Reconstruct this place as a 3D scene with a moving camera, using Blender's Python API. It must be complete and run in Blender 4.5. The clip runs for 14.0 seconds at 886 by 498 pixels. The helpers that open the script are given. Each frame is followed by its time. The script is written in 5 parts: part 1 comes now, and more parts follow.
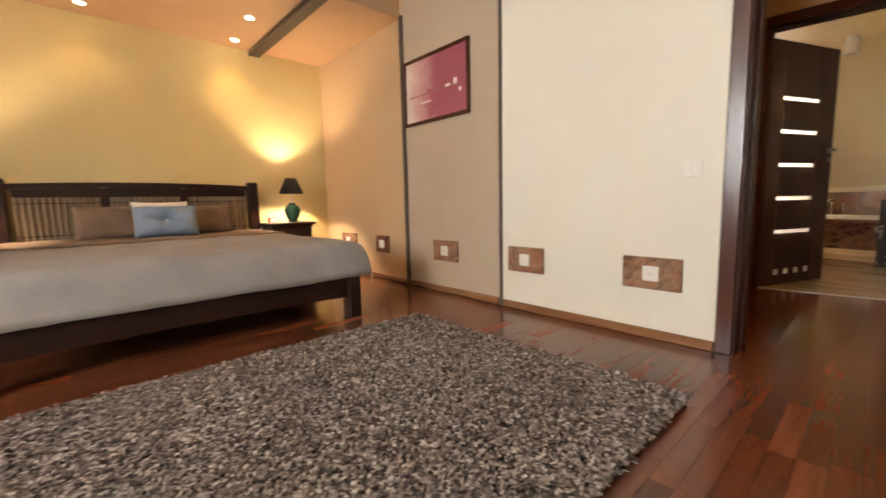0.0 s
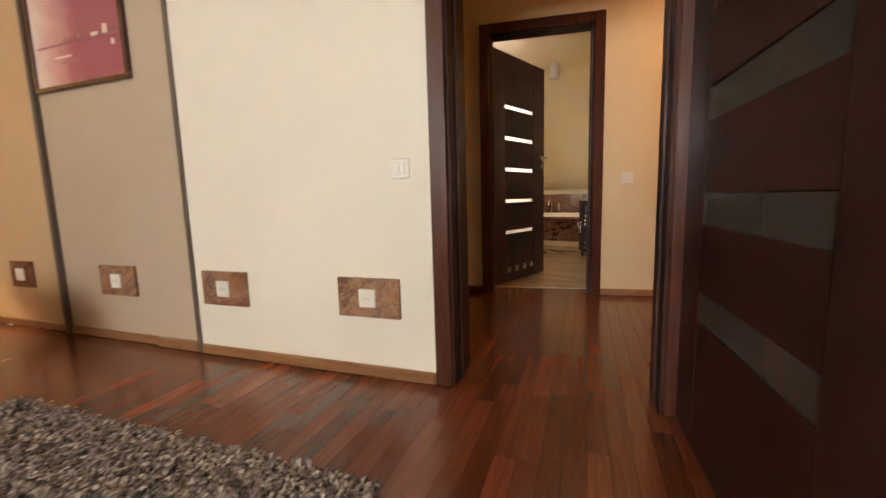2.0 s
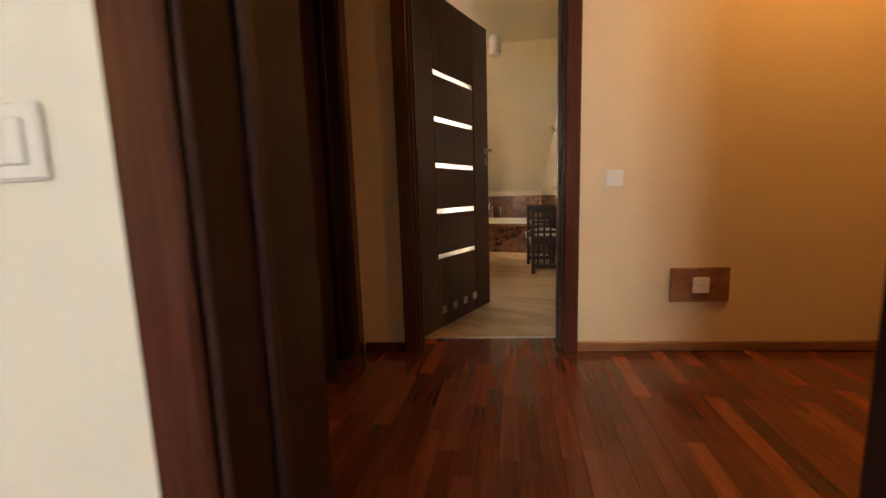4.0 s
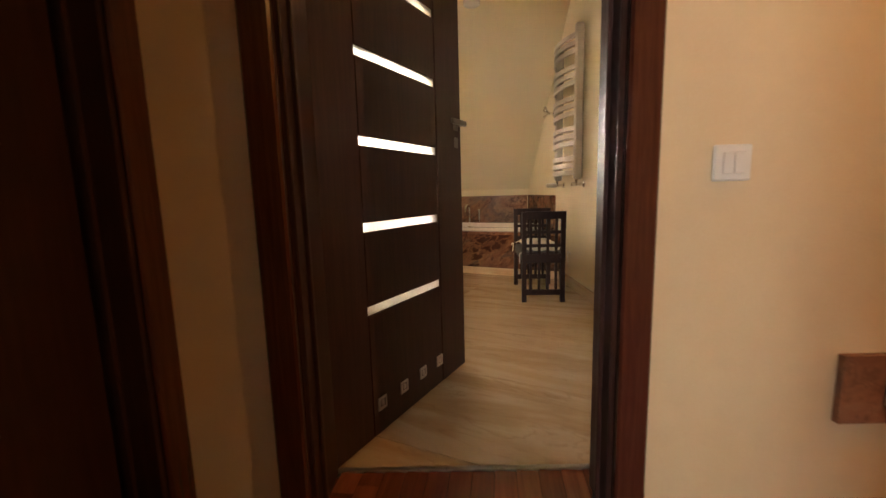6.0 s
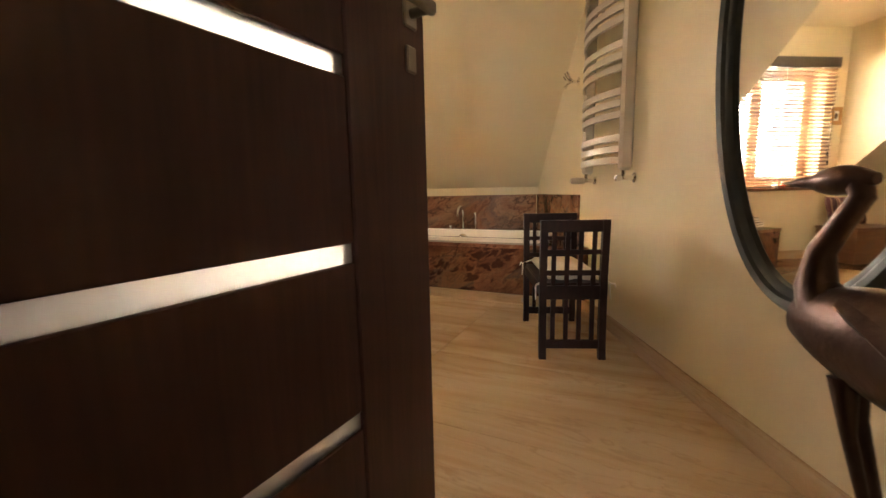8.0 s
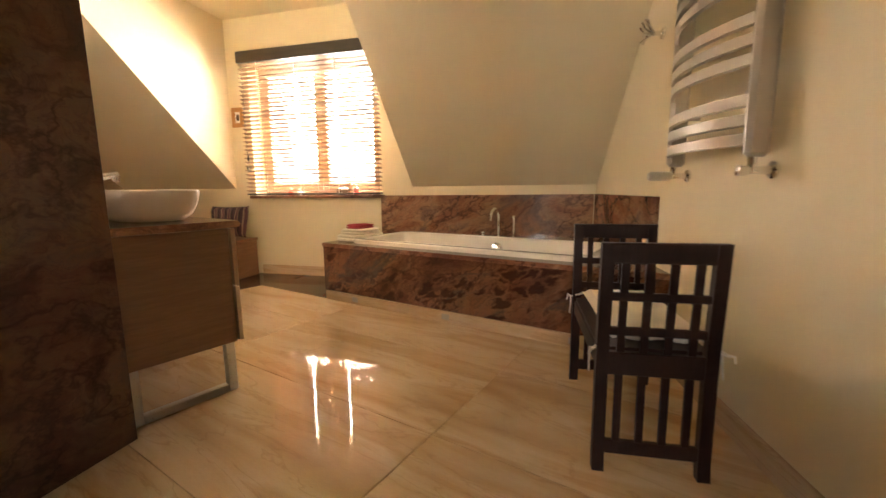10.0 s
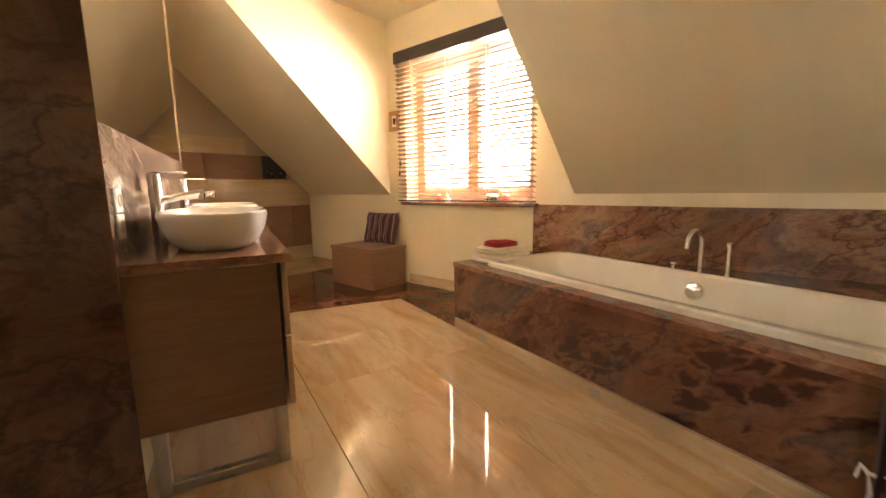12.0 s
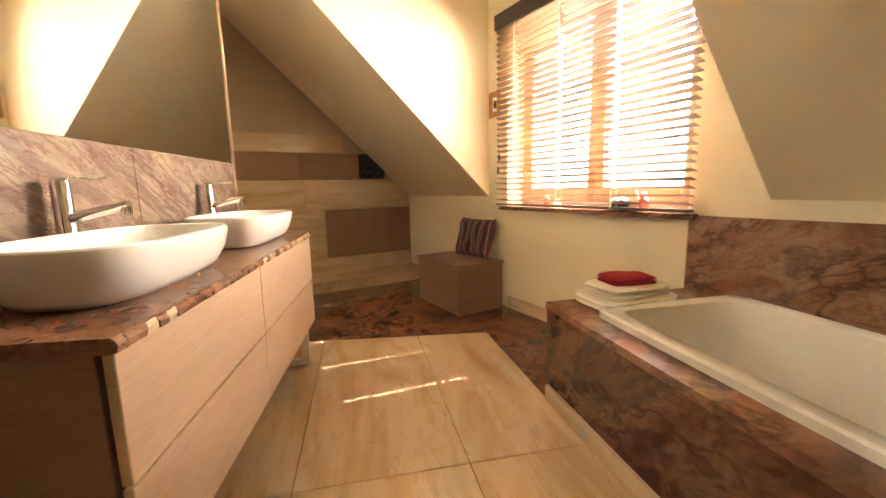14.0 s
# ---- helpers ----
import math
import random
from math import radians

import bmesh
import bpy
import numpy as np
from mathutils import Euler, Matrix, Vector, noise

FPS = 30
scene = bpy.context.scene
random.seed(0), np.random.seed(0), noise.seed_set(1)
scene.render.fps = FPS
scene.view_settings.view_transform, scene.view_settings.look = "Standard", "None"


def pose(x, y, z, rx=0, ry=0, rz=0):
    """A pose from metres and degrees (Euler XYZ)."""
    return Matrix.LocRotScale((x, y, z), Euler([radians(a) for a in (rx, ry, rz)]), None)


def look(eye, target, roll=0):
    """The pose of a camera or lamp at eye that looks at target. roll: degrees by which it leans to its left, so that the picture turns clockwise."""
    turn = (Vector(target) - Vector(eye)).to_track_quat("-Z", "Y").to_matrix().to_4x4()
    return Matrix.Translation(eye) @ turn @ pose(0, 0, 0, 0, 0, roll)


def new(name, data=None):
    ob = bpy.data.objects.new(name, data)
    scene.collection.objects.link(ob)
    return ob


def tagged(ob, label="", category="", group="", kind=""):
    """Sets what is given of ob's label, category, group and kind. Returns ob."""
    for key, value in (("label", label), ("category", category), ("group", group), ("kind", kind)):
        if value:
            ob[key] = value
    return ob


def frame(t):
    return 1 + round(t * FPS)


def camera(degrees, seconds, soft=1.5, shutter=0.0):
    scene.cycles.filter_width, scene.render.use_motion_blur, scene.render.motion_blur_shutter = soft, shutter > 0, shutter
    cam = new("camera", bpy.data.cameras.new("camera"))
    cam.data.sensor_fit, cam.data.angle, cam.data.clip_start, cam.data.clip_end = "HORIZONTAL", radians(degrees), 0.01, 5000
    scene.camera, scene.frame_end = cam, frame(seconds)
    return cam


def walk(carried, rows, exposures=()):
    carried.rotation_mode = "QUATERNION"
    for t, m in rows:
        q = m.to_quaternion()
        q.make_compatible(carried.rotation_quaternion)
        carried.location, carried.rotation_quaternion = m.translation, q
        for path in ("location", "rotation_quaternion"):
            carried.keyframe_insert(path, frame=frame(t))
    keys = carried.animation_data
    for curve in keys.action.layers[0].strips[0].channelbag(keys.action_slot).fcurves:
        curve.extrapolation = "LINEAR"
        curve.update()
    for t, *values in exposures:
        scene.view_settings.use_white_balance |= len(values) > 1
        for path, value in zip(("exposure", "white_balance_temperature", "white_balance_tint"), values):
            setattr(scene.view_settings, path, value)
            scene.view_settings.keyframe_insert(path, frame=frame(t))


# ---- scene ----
cam = camera(95.9, 14.0, shutter=0.4)
PATH = [
    (0, (0.717, 1.06, 0.809), (-0.751, 2.399, 0.58), -1.3),
    (0.5, (0.8, 1.207, 0.815), (-0.481, 2.727, 0.584), -1.4),
    (1, (0.829, 1.392, 0.832), (-0.243, 3.064, 0.594), -1.5),
    (1.5, (0.811, 1.631, 0.837), (-0.023, 3.434, 0.597), -1.5),
    (2, (0.788, 1.877, 0.831), (0.121, 3.746, 0.576), -1.6),
    (2.5, (0.757, 2.163, 0.827), (0.172, 4.058, 0.567), -1.5),
    (3, (0.678, 2.477, 0.847), (0.174, 4.394, 0.584), -1.5),
    (5.5, (0.558, 4.006, 0.905), (0.293, 5.97, 0.63), -1.8),
    (6, (0.533, 4.306, 0.894), (0.274, 6.27, 0.616), -1.6),
    (6.5, (0.489, 4.613, 0.896), (0.242, 6.578, 0.618), -1.4),
    (7, (0.488, 4.919, 0.883), (0.253, 6.885, 0.6), -1.5),
    (7.2, (0.493, 5.037, 0.878), (0.251, 7.003, 0.599), -1.5),
    (9.3, (0.547, 6.011, 0.887), (0.295, 7.972, 0.592), -0.8),
    (9.5, (0.573, 6.083, 0.899), (0.257, 8.035, 0.599), -1.1),
    (10, (0.584, 6.268, 0.885), (0.089, 8.184, 0.592), -0.6),
    (10.5, (0.598, 6.445, 0.907), (-0.136, 8.28, 0.604), -0.9),
    (11, (0.57, 6.634, 0.908), (-0.376, 8.37, 0.61), -0.6),
    (11.5, (0.576, 6.862, 0.955), (-0.556, 8.478, 0.645), -1.1),
    (12, (0.533, 7.05, 0.964), (-0.753, 8.553, 0.669), -0.8),
    (12.5, (0.425, 7.294, 0.996), (-0.955, 8.71, 0.7), -1.0),
    (13, (0.337, 7.498, 1.017), (-1.137, 8.815, 0.713), -1.1),
    (13.5, (0.239, 7.699, 1.016), (-1.345, 8.878, 0.713), -1.2),
    (14, (0.123, 7.864, 0.997), (-1.587, 8.856, 0.695), -1.2),
]
walk(cam, [(t, look(eye, target, roll)) for t, eye, target, roll in PATH], [(0.0, 3.2), (14.0, 3.2)])

# ---- light ----
world = bpy.data.worlds.new("sky")
scene.world = world
world.use_nodes = True
wn = world.node_tree.nodes
wl = world.node_tree.links
sky = wn.new("ShaderNodeTexSky")
sky.sky_type = 'NISHITA'
sky.sun_disc = False
sky.sun_elevation = radians(43)
sky.sun_rotation = radians(9)
wn["Background"].inputs[1].default_value = 0.05
wl.new(sky.outputs[0], wn["Background"].inputs[0])


def sun_lamp(direction, strength):
    d = bpy.data.lights.new("sun", 'SUN')
    d.energy, d.angle, d.color = strength, radians(0.35), (1.0, 0.93, 0.82)
    ob = new("sun", d)
    ob.matrix_world = look((0, 14, 9), Vector((0, 14, 9)) + Vector(direction))
    return ob


def area_lamp(name, eye, target, w, h, watts, color):
    d = bpy.data.lights.new(name, 'AREA')
    d.shape, d.size, d.size_y, d.energy, d.color = 'RECTANGLE', w, h, watts, color
    ob = new(name, d)
    ob.matrix_world = look(eye, target)
    return ob


def spot_lamp(name, eye, target, watts, color, cone=95, blend=0.8):
    d = bpy.data.lights.new(name, 'SPOT')
    d.energy, d.color, d.spot_size, d.spot_blend, d.shadow_soft_size = watts, color, radians(cone), blend, 0.025
    ob = new(name, d)
    ob.matrix_world = look(eye, target)
    return ob


def point_lamp(name, eye, watts, color, size=0.03):
    d = bpy.data.lights.new(name, 'POINT')
    d.energy, d.color, d.shadow_soft_size = watts, color, size
    ob = new(name, d)
    ob.location = eye
    return ob


WARM = (1.0, 0.56, 0.20)
sun_lamp((-0.110, -0.67, -0.64), 5.0)
area_lamp("daylight_bathroom", (-1.71, 10.75, 1.9), (-0.85, 8.0, 0.5), 1.5, 1.5, 93, (1.0, 0.86, 0.74))
area_lamp("daylight_bedroom", (-0.15, -2.55, 1.75), (0.15, 3.4, 0.9), 1.8, 1.4, 21.5, (1.0, 0.96, 0.92))
for sx, sy in ((-3.95, 2.45), (-3.93, 1.25), (-3.335, 2.41)):
    spot_lamp("ceiling_spot_light", (sx, sy, 2.50), (sx - 0.16, sy, 1.0), (1.4 if sy > 2 else 0.7) if sx < -3.5 else 1.0, WARM, 100, 0.7)
point_lamp("bedside_bulb", (-3.9, 2.92, 1.065), 8.4, (1.0, 0.74, 0.48), 0.015)
point_lamp("bedside_bulb", (-3.9, 0.36, 1.065), 6.5, (1.0, 0.74, 0.48), 0.015)
spot_lamp("hall_spot_light", (2.15, 4.68, 2.56), (2.0, 5.32, 1.2), 6.6, (1.0, 0.47, 0.13), 165, 1.0)

# ---- materials ----


def mat(name):
    m = bpy.data.materials.new(name)
    m.use_nodes = True
    nt = m.node_tree
    return m, nt.nodes, nt.links, nt.nodes["Principled BSDF"]


def ramp(n, stops):
    r = n.new("ShaderNodeValToRGB")
    e = r.color_ramp.elements
    while len(e) < len(stops):
        e.new(0.5)
    for k, (p, c) in zip(e, stops):
        k.position, k.color = p, (*c, 1)
    return r


def coords(n, l, stretch=(1, 1, 1), turn=0.0, source="Object", tilt=0.0):
    tc = n.new("ShaderNodeTexCoord")
    if source == "World":
        out = n.new("ShaderNodeNewGeometry").outputs["Position"]
    else:
        out = tc.outputs[source]
    if turn or tilt:
        ro = n.new("ShaderNodeMapping")
        ro.inputs["Rotation"].default_value = (0, radians(tilt), radians(turn))
        l.new(out, ro.inputs[0])
        out = ro.outputs[0]
    mp = n.new("ShaderNodeMapping")
    mp.inputs["Scale"].default_value = stretch
    l.new(out, mp.inputs[0])
    return mp.outputs[0]


def noise_tex(n, l, vec, scale, detail=4, rough=0.55, distort=0.0):
    t = n.new("ShaderNodeTexNoise")
    t.inputs["Scale"].default_value = scale
    t.inputs["Detail"].default_value = detail
    t.inputs["Roughness"].default_value = rough
    t.inputs["Distortion"].default_value = distort
    l.new(vec, t.inputs["Vector"])
    return t


def bump(n, l, p, height, strength, dist):
    b = n.new("ShaderNodeBump")
    b.inputs["Strength"].default_value, b.inputs["Distance"].default_value = strength, dist
    l.new(height, b.inputs["Height"])
    l.new(b.outputs[0], p.inputs["Normal"])


def mix(n, l, a, b, fac, kind='MIX'):
    m = n.new("ShaderNodeMix")
    m.data_type, m.blend_type = 'RGBA', kind
    for i, v in ((6, a), (7, b)):
        if isinstance(v, tuple):
            m.inputs[i].default_value = (*v, 1)
        else:
            l.new(v, m.inputs[i])
    if isinstance(fac, float):
        m.inputs[0].default_value = fac
    else:
        l.new(fac, m.inputs[0])
    return m.outputs[2]


def surface(name, c1, c2, scale=3.0, rough=0.5, grain=60.0, relief=0.15, metal=0.0, stretch=(1, 1, 1), coat=0.0, dist=0.002, source="World"):
    """Two tones in broad patches, fine grain as relief, and gloss that varies a little."""
    m, n, l, p = mat(name)
    v = coords(n, l, stretch, source=source)
    broad = noise_tex(n, l, v, scale, 5)
    fine = noise_tex(n, l, v, grain, 3)
    r = ramp(n, ((0.3, c1), (0.7, c2)))
    l.new(broad.outputs[0], r.inputs[0])
    l.new(mix(n, l, r.outputs[0], fine.outputs[0], 0.06, 'OVERLAY'), p.inputs["Base Color"])
    mr = n.new("ShaderNodeMapRange")
    mr.inputs[3].default_value, mr.inputs[4].default_value = max(0.02, rough - 0.07), min(1, rough + 0.07)
    l.new(fine.outputs[0], mr.inputs[0])
    l.new(mr.outputs[0], p.inputs["Roughness"])
    p.inputs["Metallic"].default_value = metal
    p.inputs["Coat Weight"].default_value = coat
    bump(n, l, p, fine.outputs[0], relief, dist)
    return m


def wood(name, dark, light, rough=0.35, along=(14, 1.2, 14), per_piece="", coat=0.0, gloss=0.5):
    """Long grain with pores; per_piece shifts tone and grain from piece to piece."""
    m, n, l, p = mat(name)
    v = coords(n, l, along, source="Object")
    if per_piece:
        oi = n.new("ShaderNodeObjectInfo" if per_piece == "object" else "ShaderNodeNewGeometry")
        pick = oi.outputs["Random" if per_piece == "object" else "Random Per Island"]
        ad = n.new("ShaderNodeVectorMath")
        ad.operation = 'ADD'
        sc = n.new("ShaderNodeVectorMath")
        sc.operation = 'SCALE'
        sc.inputs[0].default_value = (37, 91, 53)
        l.new(pick, sc.inputs["Scale"])
        l.new(v, ad.inputs[0])
        l.new(sc.outputs[0], ad.inputs[1])
        v = ad.outputs[0]
    a = noise_tex(n, l, v, 1.6, 6, 0.6, 0.6)
    b = noise_tex(n, l, v, 9.0, 4)
    r = ramp(n, ((0.25, dark), (0.75, light)))
    l.new(a.outputs[0], r.inputs[0])
    col = mix(n, l, r.outputs[0], b.outputs[0], 0.18, 'OVERLAY')
    if per_piece:
        tone = ramp(n, ((0.0, (0.55, 0.46, 0.42)), (0.35, (0.82, 0.72, 0.66)), (0.85, (1.05, 0.97, 0.9)), (1.0, (1.7, 1.6, 1.4))))
        l.new(pick, tone.inputs[0])
        col = mix(n, l, col, tone.outputs[0], 1.0, 'MULTIPLY')
    l.new(col, p.inputs["Base Color"])
    p.inputs["Roughness"].default_value = rough
    p.inputs["Specular IOR Level"].default_value = gloss
    p.inputs["Coat Weight"].default_value = coat
    p.inputs["Coat Roughness"].default_value = 0.15
    bump(n, l, p, b.outputs[0], 0.12, 0.001)
    return m


def stone(name, stops, vein, scale=1.6, rough=0.14, stretch=(1, 1, 1), turn=0.0, veins=1.0, blots=0.8, cracks=0.0, tilt=0.0, cells=0.0):
    """Polished stone: folded colour bands, fine ridged veins and clusters of dark flecks."""
    m, n, l, p = mat(name)
    v = coords(n, l, stretch, turn, "World", tilt)
    warp = noise_tex(n, l, v, scale * 0.9, 5, 0.6)
    wv = mix(n, l, v, warp.outputs[1], 0.38)
    body = noise_tex(n, l, wv, scale * 1.7, 8, 0.6, 0.9)
    r = ramp(n, stops)
    l.new(body.outputs[0], r.inputs[0])
    col = r.outputs[0]
    zero, one = (0, 0, 0), (veins, veins, veins)
    if cells:
        sharp = noise_tex(n, l, v, scale * 6.0, 3, 0.5)
        cv = mix(n, l, v, sharp.outputs[1], 0.17)
        grid = n.new("ShaderNodeTexVoronoi")
        edge = n.new("ShaderNodeTexVoronoi")
        edge.feature = 'DISTANCE_TO_EDGE'
        for t in (grid, edge):
            t.inputs["Scale"].default_value = scale * 8.5
            l.new(cv, t.inputs["Vector"])
        split = n.new("ShaderNodeSeparateColor")
        l.new(grid.outputs["Color"], split.inputs[0])
        some = ramp(n, ((0.44, zero), (0.50, (1, 1, 1))))
        l.new(split.outputs[0], some.inputs[0])
        inside = ramp(n, ((0.03, zero), (0.20, (1, 1, 1))))
        l.new(edge.outputs["Distance"], inside.inputs[0])
        area = noise_tex(n, l, v, scale * 1.15, 3)
        near = ramp(n, ((0.30, zero), (0.42, (cells, cells, cells))))
        l.new(area.outputs[0], near.inputs[0])
        blob = mix(n, l, mix(n, l, some.outputs[0], inside.outputs[0], 1.0, 'MULTIPLY'), near.outputs[0], 1.0, 'MULTIPLY')
        col = mix(n, l, col, (0.038, 0.010, 0.010), blob)
    for k, (sc, w) in enumerate(((1.5, 0.016), (3.4, 0.022))):
        t = noise_tex(n, l, wv, scale * sc + k * 0.37, 5, 0.62, 1.6)
        e = ramp(n, ((0.5 - w, zero), (0.5, one), (0.5 + w, zero)))
        l.new(t.outputs[0], e.inputs[0])
        col = mix(n, l, col, vein, e.outputs[0])
    cr = n.new("ShaderNodeTexVoronoi")
    cr.feature = 'DISTANCE_TO_EDGE'
    cr.inputs["Scale"].default_value = scale * 3.6
    ruffle = noise_tex(n, l, v, scale * 4.2, 4, 0.6)
    l.new(mix(n, l, wv, ruffle.outputs[1], 0.22), cr.inputs["Vector"])
    ce = ramp(n, ((0.004, (cracks, cracks, cracks)), (0.055, zero)))
    l.new(cr.outputs["Distance"], ce.inputs[0])
    where = noise_tex(n, l, v, scale * 1.1, 3)
    wr = ramp(n, ((0.38, zero), (0.52, (1, 1, 1))))
    l.new(where.outputs[0], wr.inputs[0])
    col = mix(n, l, col, vein, mix(n, l, ce.outputs[0], wr.outputs[0], 1.0, 'MULTIPLY'))
    fl = noise_tex(n, l, wv, scale * 9.0, 3, 0.5, 0.6)
    fr = ramp(n, ((0.52, zero), (0.58, (1, 1, 1))))
    l.new(fl.outputs[0], fr.inputs[0])
    patch = noise_tex(n, l, v, scale * 1.6, 3)
    pr = ramp(n, ((0.50, zero), (0.60, (blots, blots, blots))))
    l.new(patch.outputs[0], pr.inputs[0])
    col = mix(n, l, col, vein, mix(n, l, fr.outputs[0], pr.outputs[0], 1.0, 'MULTIPLY'))
    fine = noise_tex(n, l, v, 60, 4)
    col = mix(n, l, col, fine.outputs[0], 0.16, 'OVERLAY')
    l.new(col, p.inputs["Base Color"])
    p.inputs["Roughness"].default_value = rough
    bump(n, l, p, fine.outputs[0], 0.03, 0.001)
    return m


def travertine(name, turn, rough=0.05, stretch=(1.0, 5.5, 1.0)):
    """Cream stone with long sandy bands that wander, thin darker veins between them, polished."""
    m, n, l, p = mat(name)
    v = coords(n, l, stretch, turn, "World")
    warp = noise_tex(n, l, coords(n, l, (1, 1, 1), 0, "World"), 1.1, 4)
    wv = mix(n, l, v, warp.outputs[1], 0.30)
    oi = n.new("ShaderNodeObjectInfo")
    sh = n.new("ShaderNodeVectorMath")
    sh.operation = 'MULTIPLY_ADD'
    sh.inputs[1].default_value = (5, 17, 3)
    l.new(oi.outputs["Random"], sh.inputs[0])
    l.new(wv, sh.inputs[2])
    a = noise_tex(n, l, sh.outputs[0], 1.0, 5, 0.5, 0.7)
    r = ramp(n, ((0.30, (0.47, 0.305, 0.165)), (0.42, (0.58, 0.415, 0.25)), (0.52, (0.63, 0.475, 0.31)), (0.60, (0.53, 0.365, 0.21)), (0.75, (0.67, 0.52, 0.355))))
    l.new(a.outputs[0], r.inputs[0])
    t = noise_tex(n, l, sh.outputs[0], 2.1, 4, 0.55, 1.0)
    e = ramp(n, ((0.478, (0, 0, 0)), (0.498, (0.32, 0.32, 0.32)), (0.512, (0, 0, 0))))
    l.new(t.outputs[0], e.inputs[0])
    col = mix(n, l, r.outputs[0], (0.33, 0.19, 0.09), e.outputs[0])
    f = noise_tex(n, l, v, 45, 3)
    l.new(mix(n, l, col, f.outputs[0], 0.10, 'OVERLAY'), p.inputs["Base Color"])
    p.inputs["Roughness"].default_value = rough
    p.inputs["Coat Weight"].default_value = 0.3
    p.inputs["Coat Roughness"].default_value = 0.03
    bump(n, l, p, a.outputs[0], 0.02, 0.001)
    return m


def tufted(name, stops, rough=0.95):
    m, n, l, p = mat(name)
    g = n.new("ShaderNodeNewGeometry")
    r = ramp(n, stops)
    l.new(g.outputs["Random Per Island"], r.inputs[0])
    l.new(r.outputs[0], p.inputs["Base Color"])
    p.inputs["Roughness"].default_value = rough
    return m


def glass(name, tint=(1, 1, 1), rough=0.0):
    m, n, l, p = mat(name)
    p.inputs["Base Color"].default_value = (*tint, 1)
    p.inputs["Transmission Weight"].default_value = 1.0
    p.inputs["Roughness"].default_value = rough
    p.inputs["IOR"].default_value = 1.45
    return m


def plain(name, c, rough=0.3, metal=0.0, emit=None, strength=0.0):
    m, n, l, p = mat(name)
    p.inputs["Base Color"].default_value = (*c, 1)
    p.inputs["Roughness"].default_value = rough
    p.inputs["Metallic"].default_value = metal
    if emit:
        p.inputs["Emission Color"].default_value = (*emit, 1)
        p.inputs["Emission Strength"].default_value = strength
    return m


def striped(name, stops, scale, axis=0):
    m, n, l, p = mat(name)
    tc = n.new("ShaderNodeTexCoord")
    sp = n.new("ShaderNodeSeparateXYZ")
    l.new(tc.outputs["Object"], sp.inputs[0])
    w = n.new("ShaderNodeMath")
    w.operation = 'MULTIPLY'
    w.inputs[1].default_value = scale
    l.new(sp.outputs[axis], w.inputs[0])
    fr = n.new("ShaderNodeMath")
    fr.operation = 'FRACT'
    l.new(w.outputs[0], fr.inputs[0])
    r = ramp(n, stops)
    r.color_ramp.interpolation = 'CONSTANT'
    l.new(fr.outputs[0], r.inputs[0])
    l.new(r.outputs[0], p.inputs["Base Color"])
    p.inputs["Roughness"].default_value = 0.9
    f = noise_tex(n, l, tc.outputs["Object"], 220, 2)
    bump(n, l, p, f.outputs[0], 0.4, 0.001)
    return m


CREAM = surface("cream_paint", (0.73, 0.685, 0.575), (0.77, 0.725, 0.615), 1.2, 0.75, 140, 0.25)
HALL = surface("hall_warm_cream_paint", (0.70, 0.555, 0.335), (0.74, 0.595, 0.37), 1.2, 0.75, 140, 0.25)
GILT = wood("gilt_wood", (0.34, 0.15, 0.03), (0.50, 0.26, 0.07), 0.35, (20, 20, 3), coat=0.2)
SMOKED = plain("dark_smoked_glass", (0.012, 0.010, 0.009), 0.45)
TAUPE = surface("taupe_paint", (0.46, 0.36, 0.26), (0.49, 0.39, 0.29), 1.2, 0.75, 140, 0.25)
YELLOW = surface("warm_yellow_paint", (0.66, 0.515, 0.235), (0.70, 0.555, 0.265), 1.2, 0.75, 140, 0.25)
PEACH = surface("peach_paint", (0.54, 0.37, 0.21), (0.57, 0.40, 0.23), 1.2, 0.75, 140, 0.25)
BATH = surface("bathroom_cream_paint", (0.735, 0.632, 0.42), (0.775, 0.672, 0.46), 1.1, 0.7, 140, 0.25)
CEIL = surface("white_ceiling_paint", (0.76, 0.70, 0.58), (0.79, 0.73, 0.61), 1.1, 0.8, 140, 0.2)
ORANGE_CEIL = surface("terracotta_ceiling_paint", (0.58, 0.36, 0.20), (0.61, 0.39, 0.22), 1.2, 0.75, 140, 0.2)
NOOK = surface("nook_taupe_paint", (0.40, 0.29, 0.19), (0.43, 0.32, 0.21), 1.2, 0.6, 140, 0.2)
WENGE = wood("wenge_veneer", (0.034, 0.0125, 0.0095), (0.062, 0.025, 0.019), 0.42, (40, 40, 2), gloss=0.3)
MAHOG = wood("mahogany_frame", (0.045, 0.012, 0.007), (0.10, 0.030, 0.017), 0.25, (40, 40, 2), coat=0.3)
LINING = wood("lining_veneer", (0.036, 0.016, 0.0125), (0.064, 0.029, 0.022), 0.40, (40, 40, 2), gloss=0.12)
LEAFRED = wood("red_wenge_veneer", (0.020, 0.006, 0.004), (0.040, 0.012, 0.008), 0.42, (40, 40, 2), gloss=0.3)
PLANK = wood("merbau_plank", (0.12, 0.032, 0.014), (0.23, 0.072, 0.032), 0.22, (22, 1.6, 22), "object", 0.35)
PLANK_FAR = wood("merbau_plank_far", (0.12, 0.032, 0.014), (0.23, 0.072, 0.032), 0.22, (22, 1.6, 22), "island", 0.35)
PARQ_BASE = plain("dark_joint", (0.03, 0.012, 0.007), 0.6)
